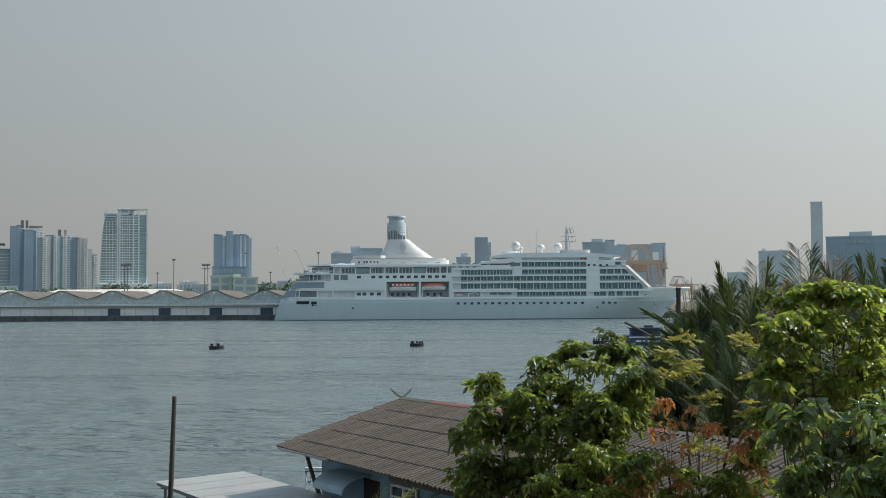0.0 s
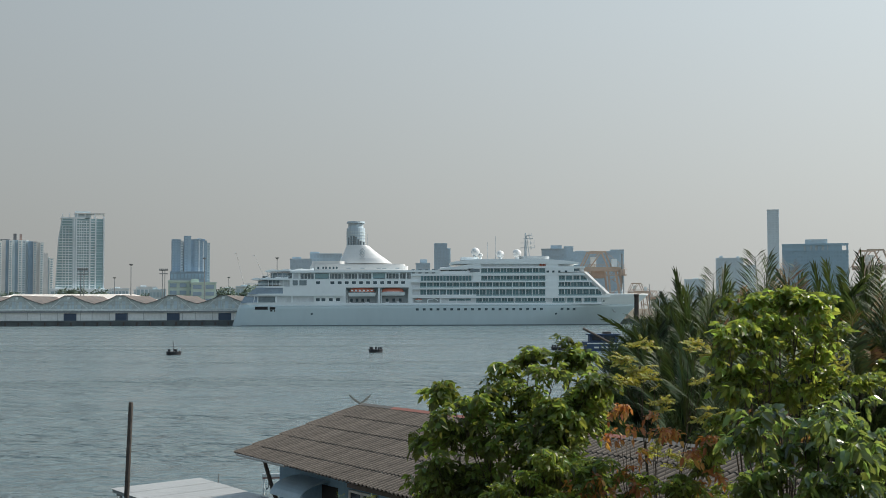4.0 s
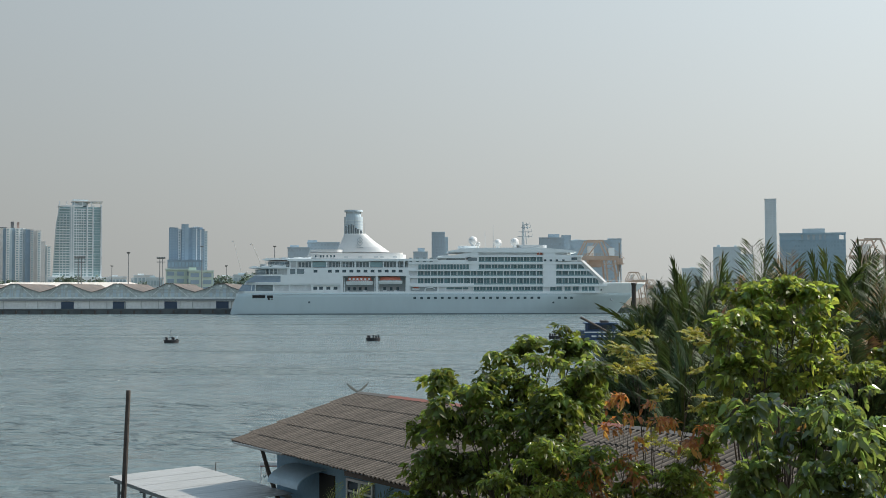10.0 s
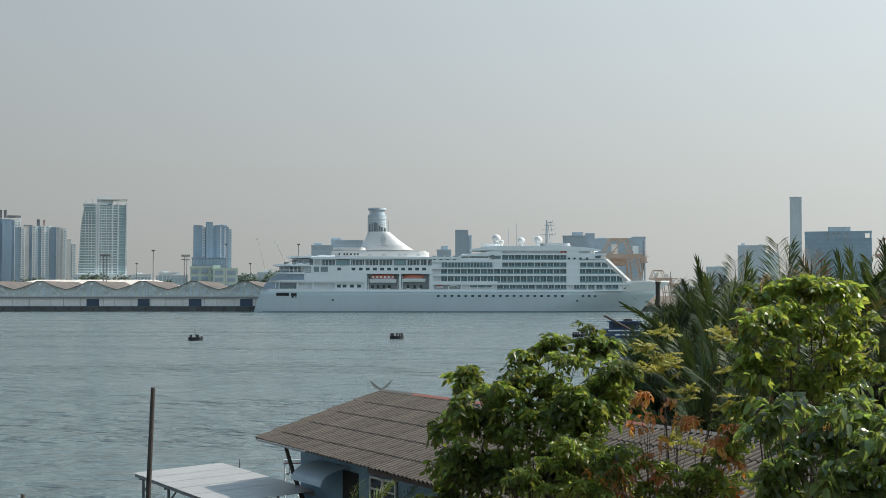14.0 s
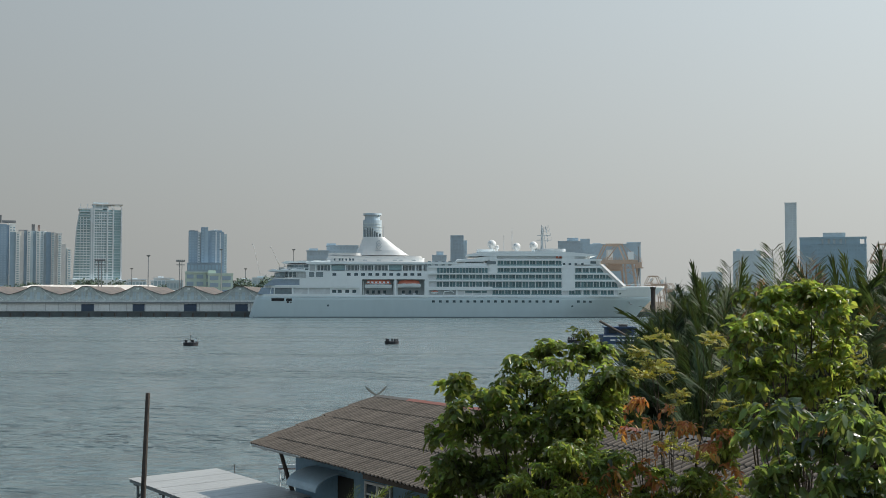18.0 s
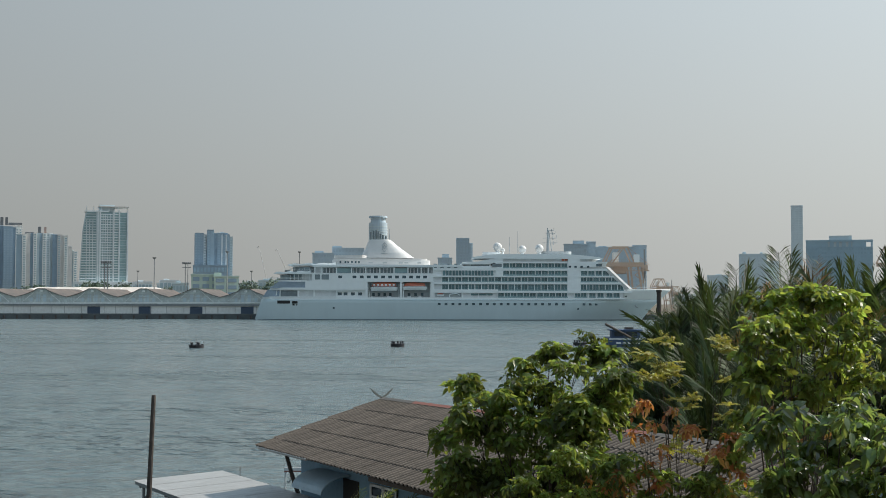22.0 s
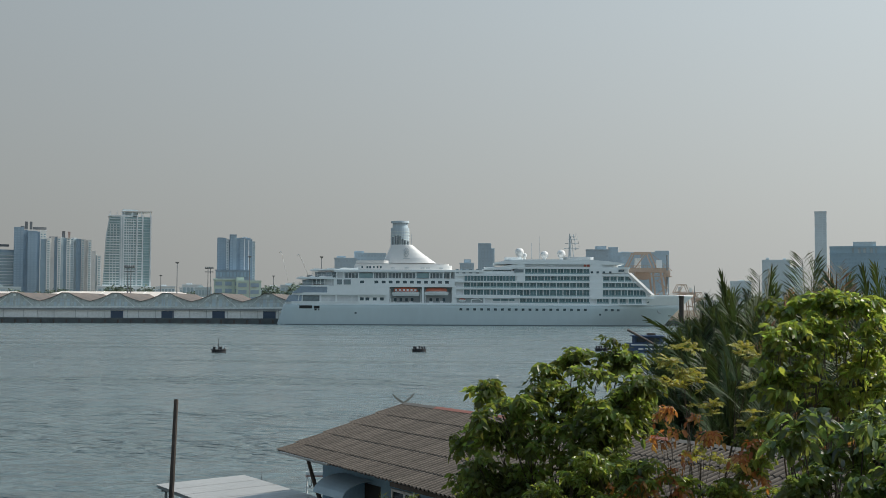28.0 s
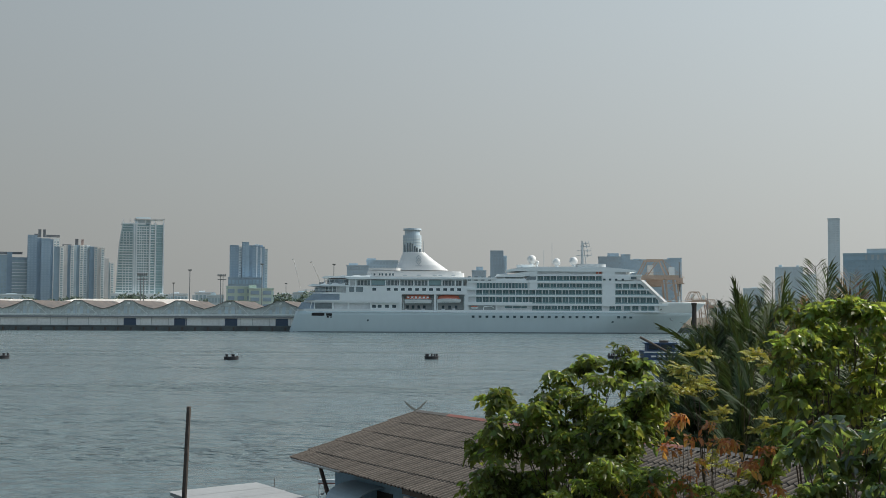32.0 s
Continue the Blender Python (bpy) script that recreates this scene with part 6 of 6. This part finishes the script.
def frond_mesh(seed, length, material, bend, pairs=80):
    """A feather palm frond: a curved rib with two rows of long narrow leaflets."""
    rng = random.Random(seed)
    g = Geo()
    pts = []
    for i in range(15):
        s = i / 14
        pts.append(Vector((length * (0.10 * s + bend * s ** 2.6), 0, length * (s - 0.35 * bend * s ** 3))))
    g.path(pts, [0.055 * (1 - 0.85 * i / 14) for i in range(15)], 4)
    for k in range(pairs):
        s = 0.22 + 0.78 * k / pairs
        f = s * 14
        i = min(13, int(f))
        p = pts[i].lerp(pts[i + 1], f - i)
        along = (pts[i + 1] - pts[i]).normalized()
        ll = length * 0.145 * (0.45 + 1.0 * math.sin(math.pi * min(1, 0.12 + 0.9 * (s - 0.2) / 0.8)))
        for sd in (-1, 1):
            w = (along * rng.uniform(0.8, 1.2) + Vector((rng.uniform(-0.25, 0.25), sd * rng.uniform(0.5, 0.95), rng.uniform(-0.05, 0.1)))).normalized()
            sag = rng.uniform(0.0, 0.16) if s > 0.55 else rng.uniform(0.05, 0.4)
            tip = p + w * ll + Vector((0, 0, -sag * ll))
            mid = p + w * ll * 0.5 + Vector((0, 0, (0.06 - 0.2 * sag) * ll))
            n = Vector((0, 0, 1)).cross(w).normalized() * 0.017
            n = (n + Vector((0, 0, 0.02))) if sd > 0 else (n - Vector((0, 0, 0.02)))
            g.add([p - n * 0.4, p + n * 0.4, mid + n, mid - n, tip], [(0, 1, 2, 3), (3, 2, 4)])
    return g.mesh("frond", material)


FROND = [frond_mesh(i, 7.0, PALM, b) for i, b in enumerate((0.10, 0.22, 0.35, 0.5))] + [frond_mesh(9, 6.5, PALM_DRY, 0.45), frond_mesh(10, 7.0, PALM, 0.02), frond_mesh(11, 7.0, PALM_DRY, 0.08)]


def palm(a, d, top, count, seed, leaders=3, fronds=None):
    """A clump: a few upright leaders that reach the full height, then a dense skirt of lower and dead fronds."""
    rng = random.Random(seed)
    x = far_x(a, d)
    t = thing("nipa_palm", "clump of tall feathery river palm fronds", "palm", Matrix.Translation((x, d, 0.6)), "river palms")
    h = far_z(top, d) - 0.6
    slim = a < 1240 and d > 43
    part("stump", Geo().tube((0, 0, -0.8), (0, 0, 0.7), 0.35, 0.28, 10), BARK, t)
    for i in range(count):
        spin = rng.uniform(-80, 80) if a < 1262 else rng.uniform(0, 360)
        if a == 1296 and i < leaders:
            spin = 180 + rng.uniform(-20, 20)
        if i < leaders:
            k, s, tilt = 5 if slim else rng.choice((0, 0, 5)), h / 6.95 * (1 - 0.07 * i), 4
            if i == 1 and a > 1230 and rng.random() < (0.45 if a > 1500 else 0.35):
                k = 6
        elif slim:
            k, s, tilt = rng.choice((5, 0, 0, 1, 1, 2)), h / 7.0 * rng.uniform(0.6, 1.0), 9
        else:
            k, s, tilt = rng.choice((0, 1, 1, 2, 2, 3)), h / 7.0 * rng.uniform(0.5, 0.95), 12
            if a > 1230 and rng.random() < (0.22 if a > 1540 else 0.16):
                k = 4
                spin = rng.uniform(-60, 60) if a < 1420 else spin
        m = Matrix.Translation((rng.uniform(-0.45, 0.45), rng.uniform(-0.45, 0.45), 0)) @ pose(0, 0, 0, rng.uniform(-tilt, tilt), rng.uniform(-tilt, tilt), spin) @ Matrix.Scale(s, 4)
        part("frond", (fronds or FROND)[k], None, t, at=m)


for i, (a, d, top) in enumerate(((1156, 48, 548), (1172, 47, 530), (1190, 46.5, 512), (1146, 47, 566), (1162, 51, 540), (1180, 50, 522), (1205, 49, 510), (1222, 47, 490), (1210, 45, 515), (1246, 46, 474), (1296, 48, 463), (1265, 50, 505), (1250, 49, 505), (1290, 45, 456), (1315, 47, 450), (1345, 48, 452), (1385, 45, 437), (1412, 44, 408), (1450, 47, 448), (1475, 46, 452), (1505, 46, 445), (1545, 45, 450), (1590, 44, 435), (1640, 46, 440), (1150, 46, 582), (1165, 45, 572), (1140, 45, 592), (1136, 43, 616), (1150, 44, 586), (1190, 42, 570), (1178, 47, 566), (1205, 44, 562), (1235, 41, 560), (1270, 40, 545), (1310, 40, 520), (1480, 40, 500), (1540, 39, 500), (1600, 40, 470))):
    palm(a, d, top, 38 if 1150 < a < 1360 else 28, 100 + i)
# the shaded inner rows, dense and lower
for i, (a, d, top) in enumerate(((1225, 45, 528), (1245, 43, 530), (1268, 44, 515), (1288, 42, 512), (1310, 44, 492), (1335, 43, 490), (1230, 37, 620), (1262, 36, 610), (1295, 36.5, 600), (1325, 38, 560), (1200, 39, 620), (1175, 41, 605), (1155, 43, 604), (1152, 42.5, 590), (1168, 42, 572), (1146, 41, 622), (1560, 46, 448), (1577, 45, 440), (1606, 46, 438), (1622, 44, 432), (1660, 45, 440), (1700, 46, 450), (1600, 42, 470), (1645, 41, 470), (1350, 42, 480), (1420, 43, 455), (1525, 42, 455), (1565, 43, 448))):
    palm(a, d, top, 38 if a < 1360 else 26, 200 + i, 2)
YOUNG = [frond_mesh(30 + i, 7.0, PALM_YOUNG, b, 34) for i, b in enumerate((0.45, 0.6, 0.75, 0.85, 0.7, 0.3, 0.4))]
palm(628, 31.6, 826, 20, 77, 3, YOUNG)
palm(668, 31.8, 830, 20, 78, 3, YOUNG)


# ---- a passing insect ----
insect = thing("flying_insect", "small dark brown flying insect in mid air", "insect", Matrix.Translation((12, -3, 9)))
part("body", Geo().ball((0, 0, 0), 0.004, 10, 8, 0.7), WOOD_DARK, insect, smooth=True, at=Matrix.Diagonal((2.0, 1, 1, 1)))
part("head", Geo().ball((0.009, 0, 0.0005), 0.0025, 8, 6), WOOD_DARK, insect, smooth=True)
for s in (-1, 1):
    part("wing", Geo().add([(0.002, 0, 0.002), (-0.004, s * 0.008, 0.005), (-0.010, s * 0.007, 0.004), (-0.006, 0, 0.0025), (0.002, 0, 0.0023), (-0.004, s * 0.008, 0.0053), (-0.010, s * 0.007, 0.0043), (-0.006, 0, 0.0028)],
                           [(0, 1, 2, 3), (7, 6, 5, 4), (0, 4, 5, 1), (1, 5, 6, 2), (2, 6, 7, 3), (3, 7, 4, 0)]), AWNING, insect)


def motions():
    # the stream
    walk(water, [(0, pose(0, 0, 0)), (16, pose(-3.2, 0, 0)), (32, pose(-6.4, 0, 0))])
    # limbs sway in the light wind
    for limb, foot, phase, size in swaying:
        rows = []
        for k in range(33):
            a = 0.45 * size * math.sin(0.9 * k + phase) + 0.25 * size * math.sin(2.3 * k + 2 * phase)
            rows.append((k, pose(*foot, 0.5 * a, a, 0)))
        walk(limb, rows)
    # the insect crosses the view once
    walk(insect, [(0, pose(-2.4, 1.2, 9.6)), (2.3, pose(-2.4, 1.2, 9.0, 0, 15, 8)), (2.4, pose(-1.3, 1.4, 8.66, 0, 15, 8)), (2.5, pose(0.112, 1.6, 8.219, 0, 15, 8)), (2.6, pose(1.5, 1.8, 7.90, 0, 15, 8)), (2.7, pose(2.6, 2.0, 7.6, 0, 15, 8)), (32, pose(2.6, 2.0, 7.6))])


motions()
